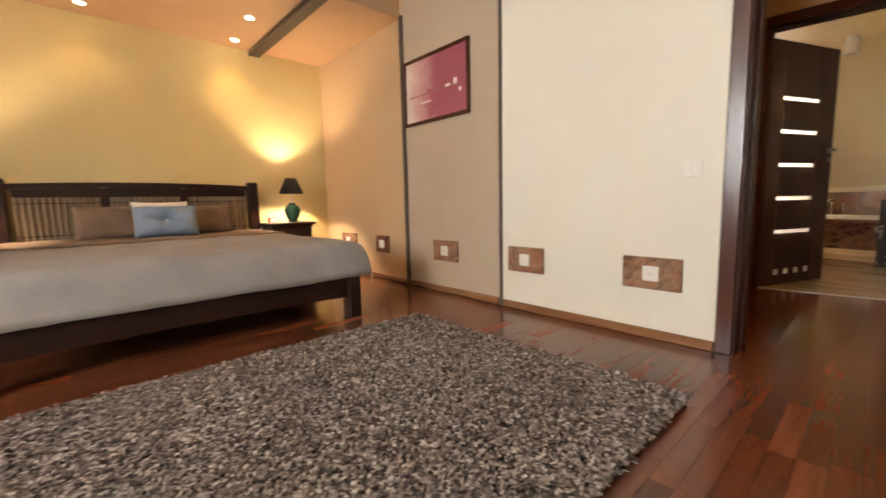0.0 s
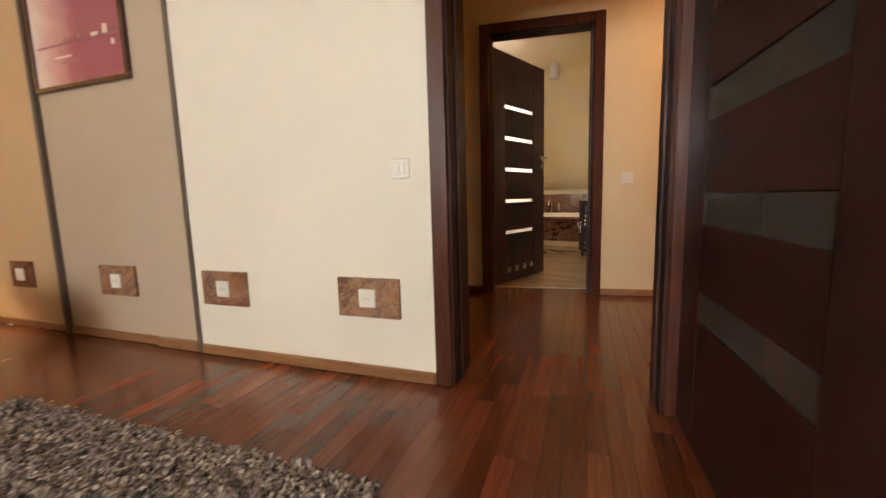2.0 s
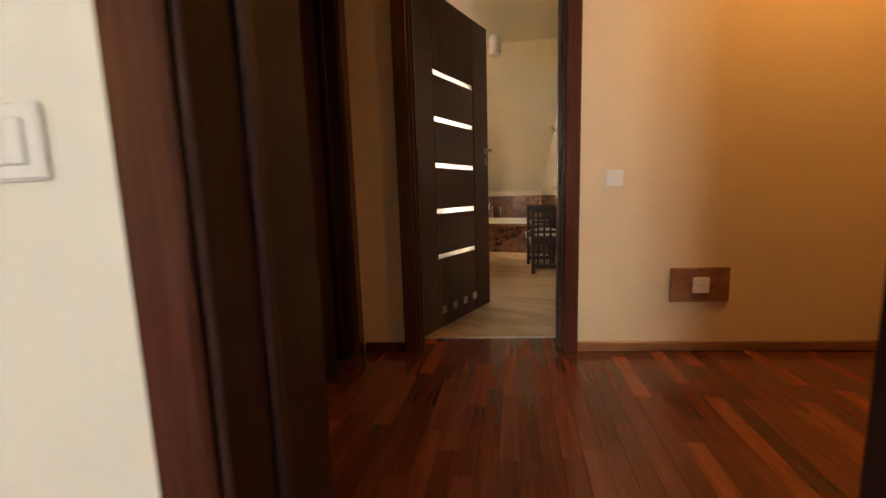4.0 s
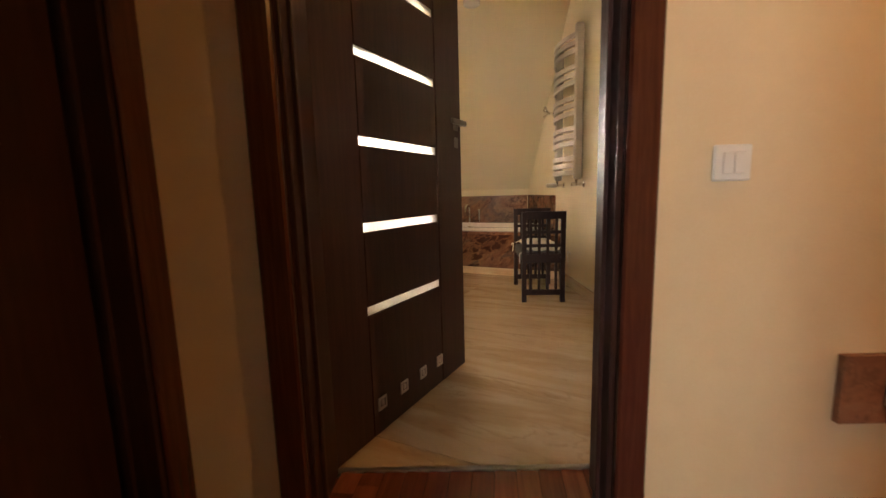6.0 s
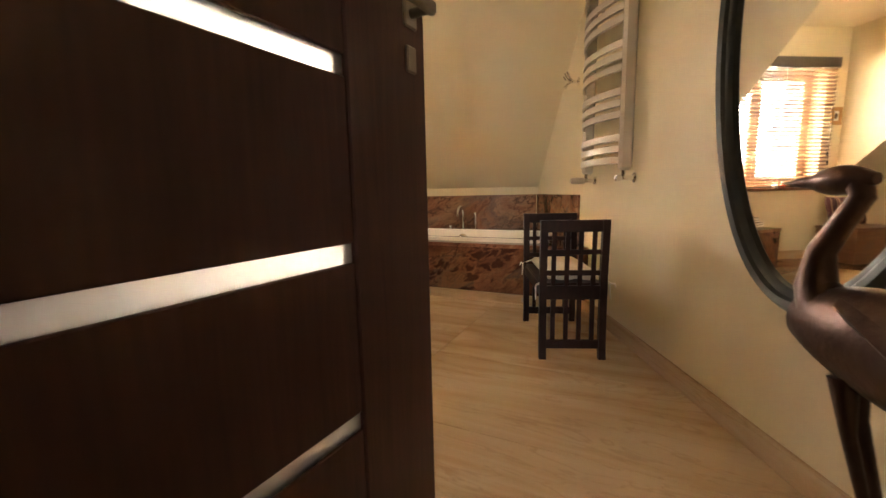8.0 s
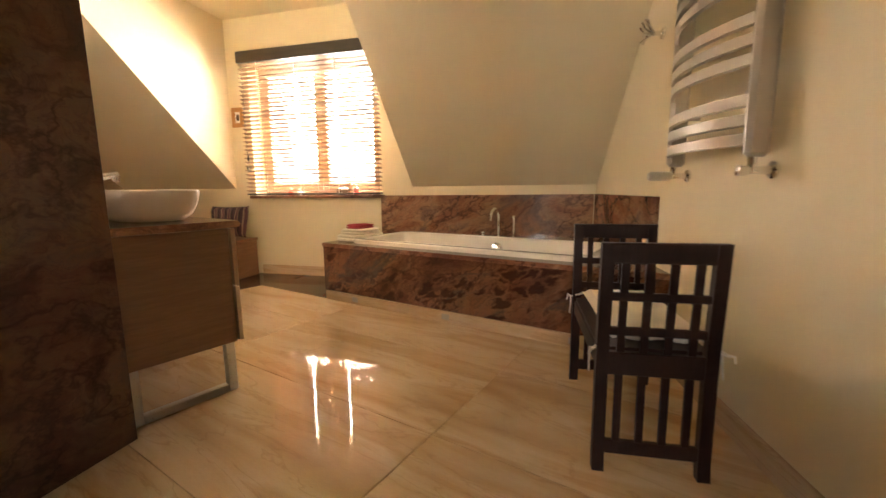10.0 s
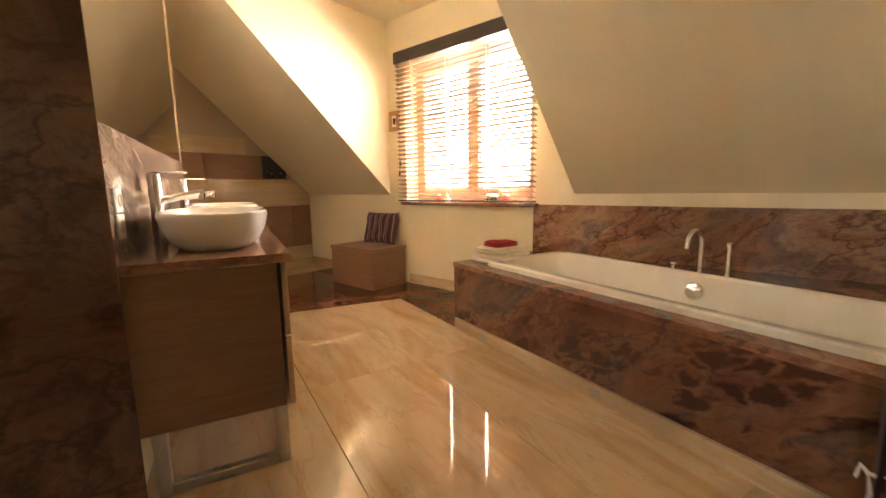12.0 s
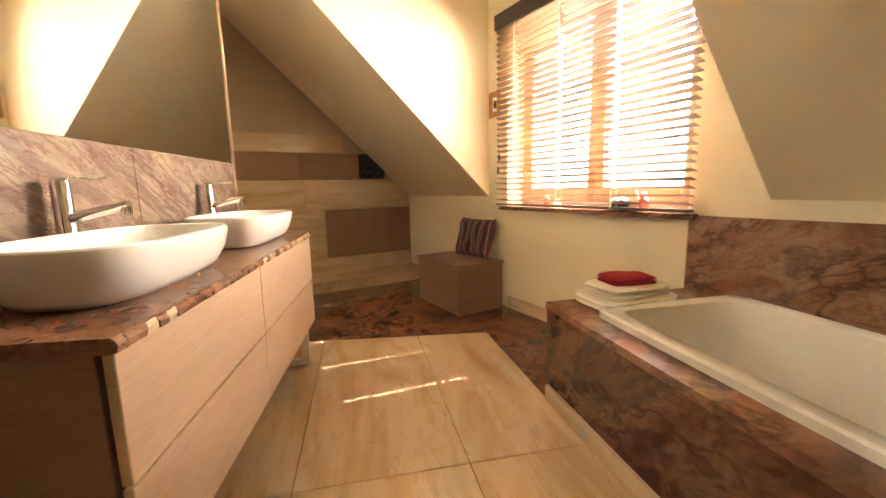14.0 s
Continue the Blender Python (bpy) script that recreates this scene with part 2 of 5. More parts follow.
SKIRT = wood("skirting_wood", (0.17, 0.075, 0.03), (0.32, 0.16, 0.07), 0.3, (2, 2, 30), coat=0.2)
BEDWOOD = wood("dark_bed_wood", (0.014, 0.005, 0.0035), (0.036, 0.012, 0.008), 0.32, (3, 20, 20), coat=0.15, gloss=0.35)
CHAIRWOOD = wood("dark_bench_wood", (0.016, 0.006, 0.004), (0.034, 0.012, 0.008), 0.5, (30, 30, 4), gloss=0.3)
OAK = wood("pale_oak_veneer", (0.47, 0.31, 0.19), (0.52, 0.355, 0.225), 0.42, (2, 2, 24))
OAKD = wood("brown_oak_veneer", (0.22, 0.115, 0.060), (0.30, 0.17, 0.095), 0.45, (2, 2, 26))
PINE = wood("window_pine", (0.36, 0.23, 0.145), (0.44, 0.30, 0.195), 0.35, (25, 25, 2))
SLAT = wood("blind_wood", (0.15, 0.075, 0.032), (0.23, 0.125, 0.058), 0.4, (2, 30, 30))
DARKSLAT = wood("blind_rail_wood", (0.035, 0.025, 0.02), (0.06, 0.045, 0.035), 0.35, (2, 30, 30))
MARBLE = stone("brown_marble", ((0.26, (0.11, 0.047, 0.034)), (0.38, (0.22, 0.095, 0.055)), (0.47, (0.31, 0.152, 0.086)), (0.54, (0.36, 0.205, 0.122)), (0.60, (0.21, 0.132, 0.096)), (0.69, (0.32, 0.160, 0.090)), (0.80, (0.16, 0.065, 0.042))), (0.060, 0.026, 0.020), 1.4, 0.12, (0.8, 1.0, 1.5), 18, 0.35, 0.25, 0.7, 28)
# MARBLE's colour bands at about 0.6 of their value, plus dark red cells.
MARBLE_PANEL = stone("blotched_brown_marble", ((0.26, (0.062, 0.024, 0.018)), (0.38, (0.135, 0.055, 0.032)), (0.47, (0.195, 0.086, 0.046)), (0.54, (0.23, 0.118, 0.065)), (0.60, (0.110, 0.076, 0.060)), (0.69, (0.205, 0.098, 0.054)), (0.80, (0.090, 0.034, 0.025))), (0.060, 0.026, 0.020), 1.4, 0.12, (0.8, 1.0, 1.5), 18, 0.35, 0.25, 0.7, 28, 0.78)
# Brown marble for the wall by the door, its shadow toned into darker bands.
MARBLE_SHADED = stone("shaded_brown_marble", ((0.26, (0.045, 0.022, 0.018)), (0.40, (0.095, 0.040, 0.026)), (0.50, (0.15, 0.072, 0.042)), (0.60, (0.10, 0.062, 0.046)), (0.72, (0.14, 0.068, 0.040)), (0.82, (0.06, 0.026, 0.020))), (0.035, 0.015, 0.012), 1.4, 0.14, (0.8, 1.0, 1.5), 18, 0.25, 0.3, 0.5, 28)
MARBLE_PALE = stone("pale_veined_marble", ((0.28, (0.13, 0.080, 0.058)), (0.40, (0.21, 0.150, 0.105)), (0.50, (0.28, 0.21, 0.148)), (0.58, (0.165, 0.115, 0.090)), (0.66, (0.25, 0.19, 0.13)), (0.8, (0.165, 0.105, 0.080))), (0.11, 0.052, 0.042), 1.7, 0.15, (0.8, 1, 3.4), 23, 0.75, 0.2, 0.65, 30)
MARBLE_FLOOR = stone("red_brown_marble", ((0.25, (0.05, 0.02, 0.014)), (0.42, (0.16, 0.058, 0.028)), (0.55, (0.26, 0.105, 0.048)), (0.7, (0.14, 0.05, 0.026)), (0.85, (0.30, 0.14, 0.07))), (0.025, 0.010, 0.008), 1.7, 0.08, (1, 1, 1), 20, 1.0)
TRAV = travertine("travertine", 18.3, 0.04)
TRAV_WALL = travertine("travertine_wall", 0, 0.12, (0.9, 0.9, 9.0))
GROUT = plain("tile_joint", (0.13, 0.08, 0.045), 0.8)
CERAMIC = plain("white_ceramic", (0.73, 0.70, 0.64), 0.08)
ACRYL = plain("white_acrylic", (0.80, 0.76, 0.67), 0.10)
CHROME = plain("chrome", (0.80, 0.79, 0.77), 0.08, 1.0)
SATIN = surface("satin_steel", (0.55, 0.53, 0.50), (0.62, 0.60, 0.57), 4, 0.3, 120, 0.05, 1.0)
BRUSHED = surface("dull_brushed_steel", (0.20, 0.175, 0.155), (0.27, 0.24, 0.21), 4, 0.38, 120, 0.05, 1.0)
RADIATOR = plain("radiator_enamel", (0.52, 0.455, 0.37), 0.30, 0.15)
MIRROR = plain("mirror_silver", (0.88, 0.88, 0.86), 0.02, 1.0)
GLASS = glass("window_glass")
OPAL = plain("opal_white_glass", (0.82, 0.80, 0.75), 0.2)
FROST = glass("milk_glass", (0.95, 0.92, 0.84), 0.7)
DARKGLASS = plain("grey_frosted_glass", (0.060, 0.056, 0.050), 0.18)
PLASTIC = plain("white_plastic", (0.78, 0.75, 0.68), 0.35)
# Near-black colour standing in for the shade inside pin holes and the niche.
HOLLOW_SHADE = plain("hollow_shade", (0.03, 0.03, 0.03), 0.5)
COTTON = surface("cream_cotton", (0.76, 0.69, 0.56), (0.82, 0.75, 0.62), 6, 0.95, 300, 0.5)
TOWEL = surface("white_towelling", (0.74, 0.68, 0.56), (0.80, 0.74, 0.62), 9, 0.98, 350, 0.9, dist=0.004)
REDTOWEL = surface("red_towelling", (0.30, 0.012, 0.022), (0.38, 0.02, 0.03), 9, 0.98, 350, 0.9, dist=0.004)
def ribbed(name, c1, c2):
    """Woven cotton with fine ribs."""
    m = surface(name, c1, c2, 5, 0.95, 90, 0.5, dist=0.003)
    n, l = m.node_tree.nodes, m.node_tree.links
    w = n.new("ShaderNodeTexWave")
    w.bands_direction = 'Y'
    w.inputs["Scale"].default_value = 26
    w.inputs["Distortion"].default_value = 1.2
    w.inputs["Detail"].default_value = 3
    l.new(coords(n, l, source="World"), w.inputs["Vector"])
    bump(n, l, n["Principled BSDF"], w.outputs[1], 0.5, 0.006)
    return m


SPREAD = ribbed("grey_ribbed_cotton", (0.31, 0.28, 0.265), (0.37, 0.335, 0.315))
BROWNCLOTH = surface("taupe_linen", (0.19, 0.125, 0.085), (0.23, 0.155, 0.105), 5, 0.95, 260, 0.5)
BLUECLOTH = surface("pale_blue_satin", (0.19, 0.26, 0.36), (0.24, 0.31, 0.42), 5, 0.6, 260, 0.3)
WHITECLOTH = surface("white_cotton", (0.72, 0.68, 0.62), (0.77, 0.73, 0.67), 5, 0.95, 260, 0.4)
RUG = tufted("rug_pile", ((0.0, (0.07, 0.053, 0.046)), (0.3, (0.155, 0.12, 0.10)), (0.55, (0.245, 0.195, 0.165)), (0.8, (0.37, 0.305, 0.26)), (1.0, (0.54, 0.47, 0.41))))
RUGBASE = plain("rug_backing", (0.06, 0.05, 0.04), 0.95)
BRONZE = surface("dark_bronze", (0.055, 0.030, 0.022), (0.10, 0.06, 0.045), 9, 0.38, 60, 0.5, 0.7, dist=0.003)
IRON = surface("dark_green_iron", (0.020, 0.024, 0.020), (0.035, 0.04, 0.034), 6, 0.4, 80, 0.3)
LAMPGREEN = plain("green_glazed_ceramic", (0.018, 0.055, 0.030), 0.12)
SHADE = surface("black_lampshade", (0.012, 0.010, 0.009), (0.02, 0.016, 0.014), 5, 0.8, 200, 0.3)
BULB = plain("lit_bulb", (1, 0.8, 0.5), 0.3, 0, (1.0, 0.72, 0.36), 5.0)
DIODE = plain("plinth_light_lens", (0.45, 0.40, 0.33), 0.2)
WICKER = striped("woven_cane", ((0.0, (0.30, 0.21, 0.125)), (0.45, (0.10, 0.05, 0.03)), (0.62, (0.34, 0.25, 0.15)), (0.86, (0.09, 0.042, 0.025))), 22, 1)
CANE = wood("pale_cane", (0.18, 0.125, 0.07), (0.30, 0.225, 0.14), 0.5, (20, 20, 2))
STRIPES = striped("striped_cushion_cloth", ((0.0, (0.07, 0.03, 0.04)), (0.28, (0.30, 0.20, 0.15)), (0.42, (0.11, 0.04, 0.05)), (0.62, (0.20, 0.12, 0.10)), (0.78, (0.04, 0.02, 0.025))), 13, 0)
STRIP = plain("dark_shadow_strip", (0.11, 0.08, 0.06), 0.5)
REDPLASTIC = plain("red_clock_plastic", (0.42, 0.06, 0.03), 0.3)
SKYGLOW = plain("bright_sky_backdrop", (1, 1, 1), 1.0, 0, (1.0, 0.96, 0.88), 1.0)

# ---- building helpers ----


def link(name, bm, material, parent=None, label="", smooth=False, m=None):
    me = bpy.data.meshes.new(name)
    bmesh.ops.recalc_face_normals(bm, faces=bm.faces)
    bm.to_mesh(me)
    bm.free()
    me.materials.append(material)
    if smooth:
        me.polygons.foreach_set("use_smooth", [True] * len(me.polygons))
        me.set_sharp_from_angle(angle=radians(38))
    ob = new(name, me)
    if parent:
        ob.parent = parent
    if m:
        ob.matrix_basis = m
    if label:
        tagged(ob, label)
    return ob


def part(name, bm, material, parent, label="", smooth=False, m=None):
    return link(name, bm, material, parent, label, smooth, m)


def thing(name, m, label, category, group=""):
    e = new(name)
    e.empty_display_size = 0.1
    e.matrix_basis = m
    return tagged(e, label, category, group)


def structure(name, bm, material, label, category, m=None):
    return tagged(link(name, bm, material, m=m), label, category, kind="structure")


def box(bm, x0, x1, y0, y1, z0, z1, bevel=0.0, segs=1):
    if bevel:
        b2 = bmesh.new()
        box(b2, x0, x1, y0, y1, z0, z1)
        bmesh.ops.bevel(b2, geom=b2.edges[:], offset=bevel, segments=segs, affect='EDGES', profile=0.5)
        join(bm, b2)
        return bm
    v = [bm.verts.new((x, y, z)) for z in (z0, z1) for y in (y0, y1) for x in (x0, x1)]
    for f in ((0, 1, 3, 2), (4, 6, 7, 5), (0, 4, 5, 1), (2, 3, 7, 6), (0, 2, 6, 4), (1, 5, 7, 3)):
        bm.faces.new([v[i] for i in f])
    return bm


def join(bm, other, m=None):
    if m:
        bmesh.ops.transform(other, matrix=m, verts=other.verts)
    tmp = bpy.data.meshes.new("tmp")
    other.to_mesh(tmp)
    other.free()
    bm.from_mesh(tmp)
    bpy.data.meshes.remove(tmp)
    return bm


def boxes(*rows, bevel=0.0):
    bm = bmesh.new()
    for r in rows:
        box(bm, *r, bevel=bevel)
    return bm


def prism(points, z0, z1):
    """An upright slab on a floor outline."""
    bm = bmesh.new()
    lo = [bm.verts.new((x, y, z0)) for x, y in points]
    hi = [bm.verts.new((x, y, z1)) for x, y in points]
    n = len(points)
    bm.faces.new(lo[::-1])
    bm.faces.new(hi)
    for i in range(n):
        bm.faces.new((lo[i], lo[(i + 1) % n], hi[(i + 1) % n], hi[i]))
    return bm


def lathe(profile, steps=32, squash=(1, 1)):
    """A turned body from (radius, height) pairs."""
    bm = bmesh.new()
    rings = [[bm.verts.new((r * squash[0] * math.cos(2 * math.pi * k / steps), r * squash[1] * math.sin(2 * math.pi * k / steps), z)) for k in range(steps)] for r, z in profile]
    for a, b in zip(rings, rings[1:]):
        for k in range(steps):
            bm.faces.new((a[k], a[(k + 1) % steps], b[(k + 1) % steps], b[k]))
    for ring in (rings[0], rings[-1]):
        bm.faces.new(ring)
    return bm


def tube(points, radii, steps=10):
    """A round bar along a line of points, with a radius at each."""
    bm = bmesh.new()
    pts = [Vector(p) for p in points]
    if not isinstance(radii, (list, tuple)):
        radii = [radii] * len(pts)
    rings = []
    side = None
    for i, p in enumerate(pts):
        d = (pts[min(i + 1, len(pts) - 1)] - pts[max(i - 1, 0)]).normalized()
        if side is None:
            side = d.orthogonal().normalized()
        side = (side - d * side.dot(d)).normalized()
        up = d.cross(side)
        rings.append([bm.verts.new(p + (side * math.cos(2 * math.pi * k / steps) + up * math.sin(2 * math.pi * k / steps)) * radii[i]) for k in range(steps)])
    for a, b in zip(rings, rings[1:]):
        for k in range(steps):
            bm.faces.new((a[k], a[(k + 1) % steps], b[(k + 1) % steps], b[k]))
    bm.faces.new(rings[0])
    bm.faces.new(rings[-1])
    return bm


def superloop(cx, cy, a, b, p, steps):
    """A rounded rectangle or oval outline."""
    out = []
    for k in range(steps):
        t = 2 * math.pi * k / steps
        c, s = math.cos(t), math.sin(t)
        out.append((cx + a * math.copysign(abs(c) ** (2 / p), c), cy + b * math.copysign(abs(s) ** (2 / p), s)))
    return out


def loft(rings, close_first=True, close_last=True):
    bm = bmesh.new()
    vs = [[bm.verts.new(p) for p in r] for r in rings]
    n = len(vs[0])
    for a, b in zip(vs, vs[1:]):
        for k in range(n):
            bm.faces.new((a[k], a[(k + 1) % n], b[(k + 1) % n], b[k]))
    if close_first:
        bm.faces.new(vs[0])
    if close_last:
        bm.faces.new(vs[-1])
    return bm


def cushion(w, d, h, puff=0.5, nx=18, ny=12, seed=0, crumple=0.006):
    """A soft pad, thick in the middle and thin at its seams, lying on z = 0."""
    bm = bmesh.new()
    grid = {}
    for s in (1, -1):
        for i in range(nx + 1):
            for j in range(ny + 1):
                u, v = 2 * i / nx - 1, 2 * j / ny - 1
                edge = ((1 - u ** 4) * (1 - v ** 4)) ** puff
                key = (i, j, s if edge > 1e-6 else 0)
                if key in grid:
                    continue
                pin = 1 - 0.05 * (abs(u) < 0.99) * v * v - 0.0
                z = h / 2 + s * h / 2 * edge + crumple * noise.noise((u * 2.3 + seed, v * 2.3, s)) * edge * 3
                grid[key] = bm.verts.new((u * w / 2 * (1 - 0.04 * (1 - v * v) * abs(u)), v * d / 2 * (1 - 0.05 * (1 - u * u) * abs(v)) * pin, z))
    for s in (1, -1):
        for i in range(nx):
            for j in range(ny):
                q = [grid.get((a, b, s)) or grid.get((a, b, 0)) for a, b in ((i, j), (i + 1, j), (i + 1, j + 1), (i, j + 1))]
                q = [v for k, v in enumerate(q) if v not in q[:k]]
                if len(q) > 2:
                    bm.faces.new(q if s > 0 else q[::-1])
    return bm


# ---- large structure ----
Y_BED, Y_WIN = 3.47, 9.95
X_HALL = -0.30
HALL_END = pose(0.043, 5.242, 0, 0, 0, 6.5)   # the skew end wall: local x runs along it from the door jamb, local y through it
HALL_T = 0.13
H_BED, H_BATH = 2.75, 2.62
SLOPE = 0.92
KNEE = 0.918


RIGHT_SLANT = 0.118


def right_x(y):
    """The bathroom's skew side wall."""
    return 1.0 + (Y_WIN - y) * RIGHT_SLANT


def hall_y(x, d=0.0):
    """Where the hall's skew end wall stands at x, at depth d into it."""
    return 5.242 + (x - 0.043) * math.tan(radians(6.5)) + d


# bedroom shell
structure("wall_bed_head", boxes((-4.35, -4.20, -2.3, 3.62, 0, 2.9)), YELLOW, "warm yellow painted plaster wall behind the bed head", "wall")
structure("wall_bed_north", boxes((-1.25, 0.23, Y_BED, Y_BED + 0.24, 0, 2.9), (0.23, 1.094, Y_BED + 0.002, Y_BED + 0.238, 2.10, 2.9), (1.094, 2.60, Y_BED, Y_BED + 0.24, 0, 2.9)), CREAM, "cream painted plaster wall with a doorway", "wall")
structure("wall_bed_taupe", boxes((-2.45, -1.25, Y_BED + 0.022, Y_BED + 0.15, 0, 2.9)), TAUPE, "taupe painted plaster wall field with a picture", "wall")
structure("wall_bed_peach", boxes((-4.20, -2.45, Y_BED + 0.03, Y_BED + 0.15, 0, 2.9)), PEACH, "peach painted plaster wall field beside the bed", "wall")
structure("wall_bed_east", boxes((2.45, 2.60, -2.3, Y_BED, 0, 2.9)), CREAM, "cream painted plaster wall", "wall")
structure("wall_bed_south", boxes((-4.20, -1.05, -2.3, -2.15, 0, 2.9), (0.75, 2.45, -2.3, -2.15, 0, 2.9), (-1.05, 0.75, -2.3, -2.15, 0, 1.05), (-1.05, 0.75, -2.3, -2.15, 2.45, 2.9)), CREAM, "cream painted plaster wall with a wide window opening", "wall")
structure("ceiling_bedroom", boxes((-2.50, 2.45, -2.15, Y_BED, H_BED, 2.9)), CEIL, "pale painted plaster ceiling of the bedroom", "ceiling")
structure("ceiling_bed_head", boxes((-4.20, -2.50, -2.15, Y_BED + 0.03, 2.55, 2.9)), ORANGE_CEIL, "lowered terracotta painted ceiling with spots over the bed", "ceiling")
structure("ceiling_beam", boxes((-4.20, -2.502, 2.655, 2.775, 2.50, 2.549), bevel=0.004), DARKSLAT, "dark flat wooden beam across the lowered ceiling", "beam")
# Dark strips stand in for the shadow gaps where the wall steps.
for x in (-2.45, -1.25):
    structure("shadow_gap_strip", boxes((x - 0.016, x + 0.012, Y_BED - 0.012, Y_BED + 0.03, 0.0, 2.56 if x < -2 else 2.74), bevel=0.003), STRIP, "dark upright strip for the shadow gap between two wall colours", "trim")

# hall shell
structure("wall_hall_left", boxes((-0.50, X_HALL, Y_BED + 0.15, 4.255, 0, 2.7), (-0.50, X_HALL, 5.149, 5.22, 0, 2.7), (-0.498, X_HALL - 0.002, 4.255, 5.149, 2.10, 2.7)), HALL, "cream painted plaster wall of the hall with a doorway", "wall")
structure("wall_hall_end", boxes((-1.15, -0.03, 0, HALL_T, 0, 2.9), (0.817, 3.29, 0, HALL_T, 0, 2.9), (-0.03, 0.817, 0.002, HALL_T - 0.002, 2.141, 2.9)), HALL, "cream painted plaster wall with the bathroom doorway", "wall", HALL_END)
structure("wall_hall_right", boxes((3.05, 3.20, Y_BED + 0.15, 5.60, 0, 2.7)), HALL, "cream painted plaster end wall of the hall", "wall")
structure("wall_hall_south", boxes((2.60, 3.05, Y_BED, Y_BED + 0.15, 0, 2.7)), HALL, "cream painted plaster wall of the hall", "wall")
structure("ceiling_hall", prism(((-0.35, Y_BED + 0.15), (3.05, Y_BED + 0.15), (3.05, hall_y(3.05, 0.03)), (-0.35, hall_y(-0.35, 0.03))), 2.6, 2.7), CEIL, "pale painted plaster ceiling of the hall", "ceiling")

# Unseen shell behind the closed hall door, added to keep outdoor light out.
structure("wall_door_backing", boxes((-1.30, -1.15, 3.5, 5.25, 0, 2.7), (-1.15, -0.50, 3.62, 3.75, 0, 2.7)), CREAM, "unseen cream walls added behind the hall door to stop light leaks", "wall")
structure("floor_door_backing", boxes((-1.15, -0.35, 3.75, 5.18, -0.12, -0.013)), PARQ_BASE, "unseen dark floor added behind the hall door to stop light leaks", "floor")
structure("ceiling_door_backing", boxes((-1.15, -0.50, 3.75, 5.16, 2.6, 2.7)), CEIL, "unseen pale ceiling added behind the hall door to stop light leaks", "ceiling")

# bathroom shell
W0, W1, Z0, Z1 = -2.42, -1.00, 0.845, 2.20
structure("wall_window", boxes((-4.40, W0, Y_WIN, Y_WIN + 0.28, 0, 2.8), (W1, 1.2, Y_WIN, Y_WIN + 0.28, 0, 2.8), (W0, W1, Y_WIN, Y_WIN + 0.28, 0, Z0 - 0.02), (W0, W1, Y_WIN, Y_WIN + 0.28, Z1, 2.8)), BATH, "cream painted plaster wall under the window and knee wall", "wall")
structure("wall_bath_right", prism(((right_x(9.95), 9.95), (right_x(5.45), 5.45), (right_x(5.45) + 0.15, 5.45), (right_x(9.95) + 0.15, 9.95)), 0, 2.8), BATH, "cream painted plaster side wall of the bathroom", "wall")
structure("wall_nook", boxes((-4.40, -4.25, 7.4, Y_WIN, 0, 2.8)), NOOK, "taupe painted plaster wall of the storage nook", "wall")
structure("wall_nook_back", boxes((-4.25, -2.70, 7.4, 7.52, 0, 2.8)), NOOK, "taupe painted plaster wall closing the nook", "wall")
structure("wall_bath_left", boxes((-1.05, -0.834, 5.20, 7.285, 0, 2.8)), MARBLE_SHADED, "brown marble clad wall beside the bathroom door, shade in its colour", "wall")
structure("wall_bath_entry", boxes((-0.96, -0.085, HALL_T - 0.001, HALL_T + 0.010, 0, 2.8), (0.872, 1.60, HALL_T - 0.001, HALL_T + 0.010, 0, 2.8), (-0.085, 0.872, HALL_T - 0.001, HALL_T + 0.010, 2.19, 2.8)), BATH, "cream painted plaster wall beside the bathroom door", "wall", HALL_END)


def roof_piece(name, x0, x1):
    y_top = Y_WIN - (H_BATH - KNEE) / SLOPE
    bm = bmesh.new()
    a = [bm.verts.new(p) for p in ((x0, Y_WIN, KNEE), (x1, Y_WIN, KNEE), (x1, y_top, H_BATH), (x0, y_top, H_BATH))]
    b = [bm.verts.new((v.co.x, v.co.y + 0.002, v.co.z + 0.16)) for v in a]
    bm.faces.new(a)
    bm.faces.new(b[::-1])
    for k in range(4):
        bm.faces.new((a[k], b[k], b[(k + 1) % 4], a[(k + 1) % 4]))
    return structure(name, bm, BATH, "cream painted sloping roof plane of the attic", "ceiling")


X_L, X_R = -2.668, -0.660
Y_TOP = Y_WIN - (H_BATH - KNEE) / SLOPE
roof_piece("ceiling_slope_left", -4.25, X_L - 0.10)
roof_piece("ceiling_slope_right", X_R + 0.10, 1.50)


def cheek(name, x0, x1):
    """The triangular side wall of the dormer."""
    bm = bmesh.new()
    tri = ((Y_WIN, KNEE), (Y_TOP, H_BATH), (Y_WIN, H_BATH))
    a = [bm.verts.new((x0, y, z)) for y, z in tri]
    b = [bm.verts.new((x1, y, z)) for y, z in tri]
    bm.faces.new(a)
    bm.faces.new(b[::-1])
    for k in range(3):
        bm.faces.new((a[k], b[k], b[(k + 1) % 3], a[(k + 1) % 3]))
    return structure(name, bm, BATH, "cream painted triangular side wall of the dormer", "wall")


cheek("wall_dormer_left", X_L - 0.10, X_L)
cheek("wall_dormer_right", X_R, X_R + 0.10)
structure("ceiling_bathroom", boxes((-4.25, 1.65, 5.25, Y_TOP, H_BATH, 2.8), (X_L - 0.10, X_R + 0.10, Y_TOP, Y_WIN, H_BATH, 2.8)), BATH, "cream painted ceiling of the bathroom and dormer", "ceiling")

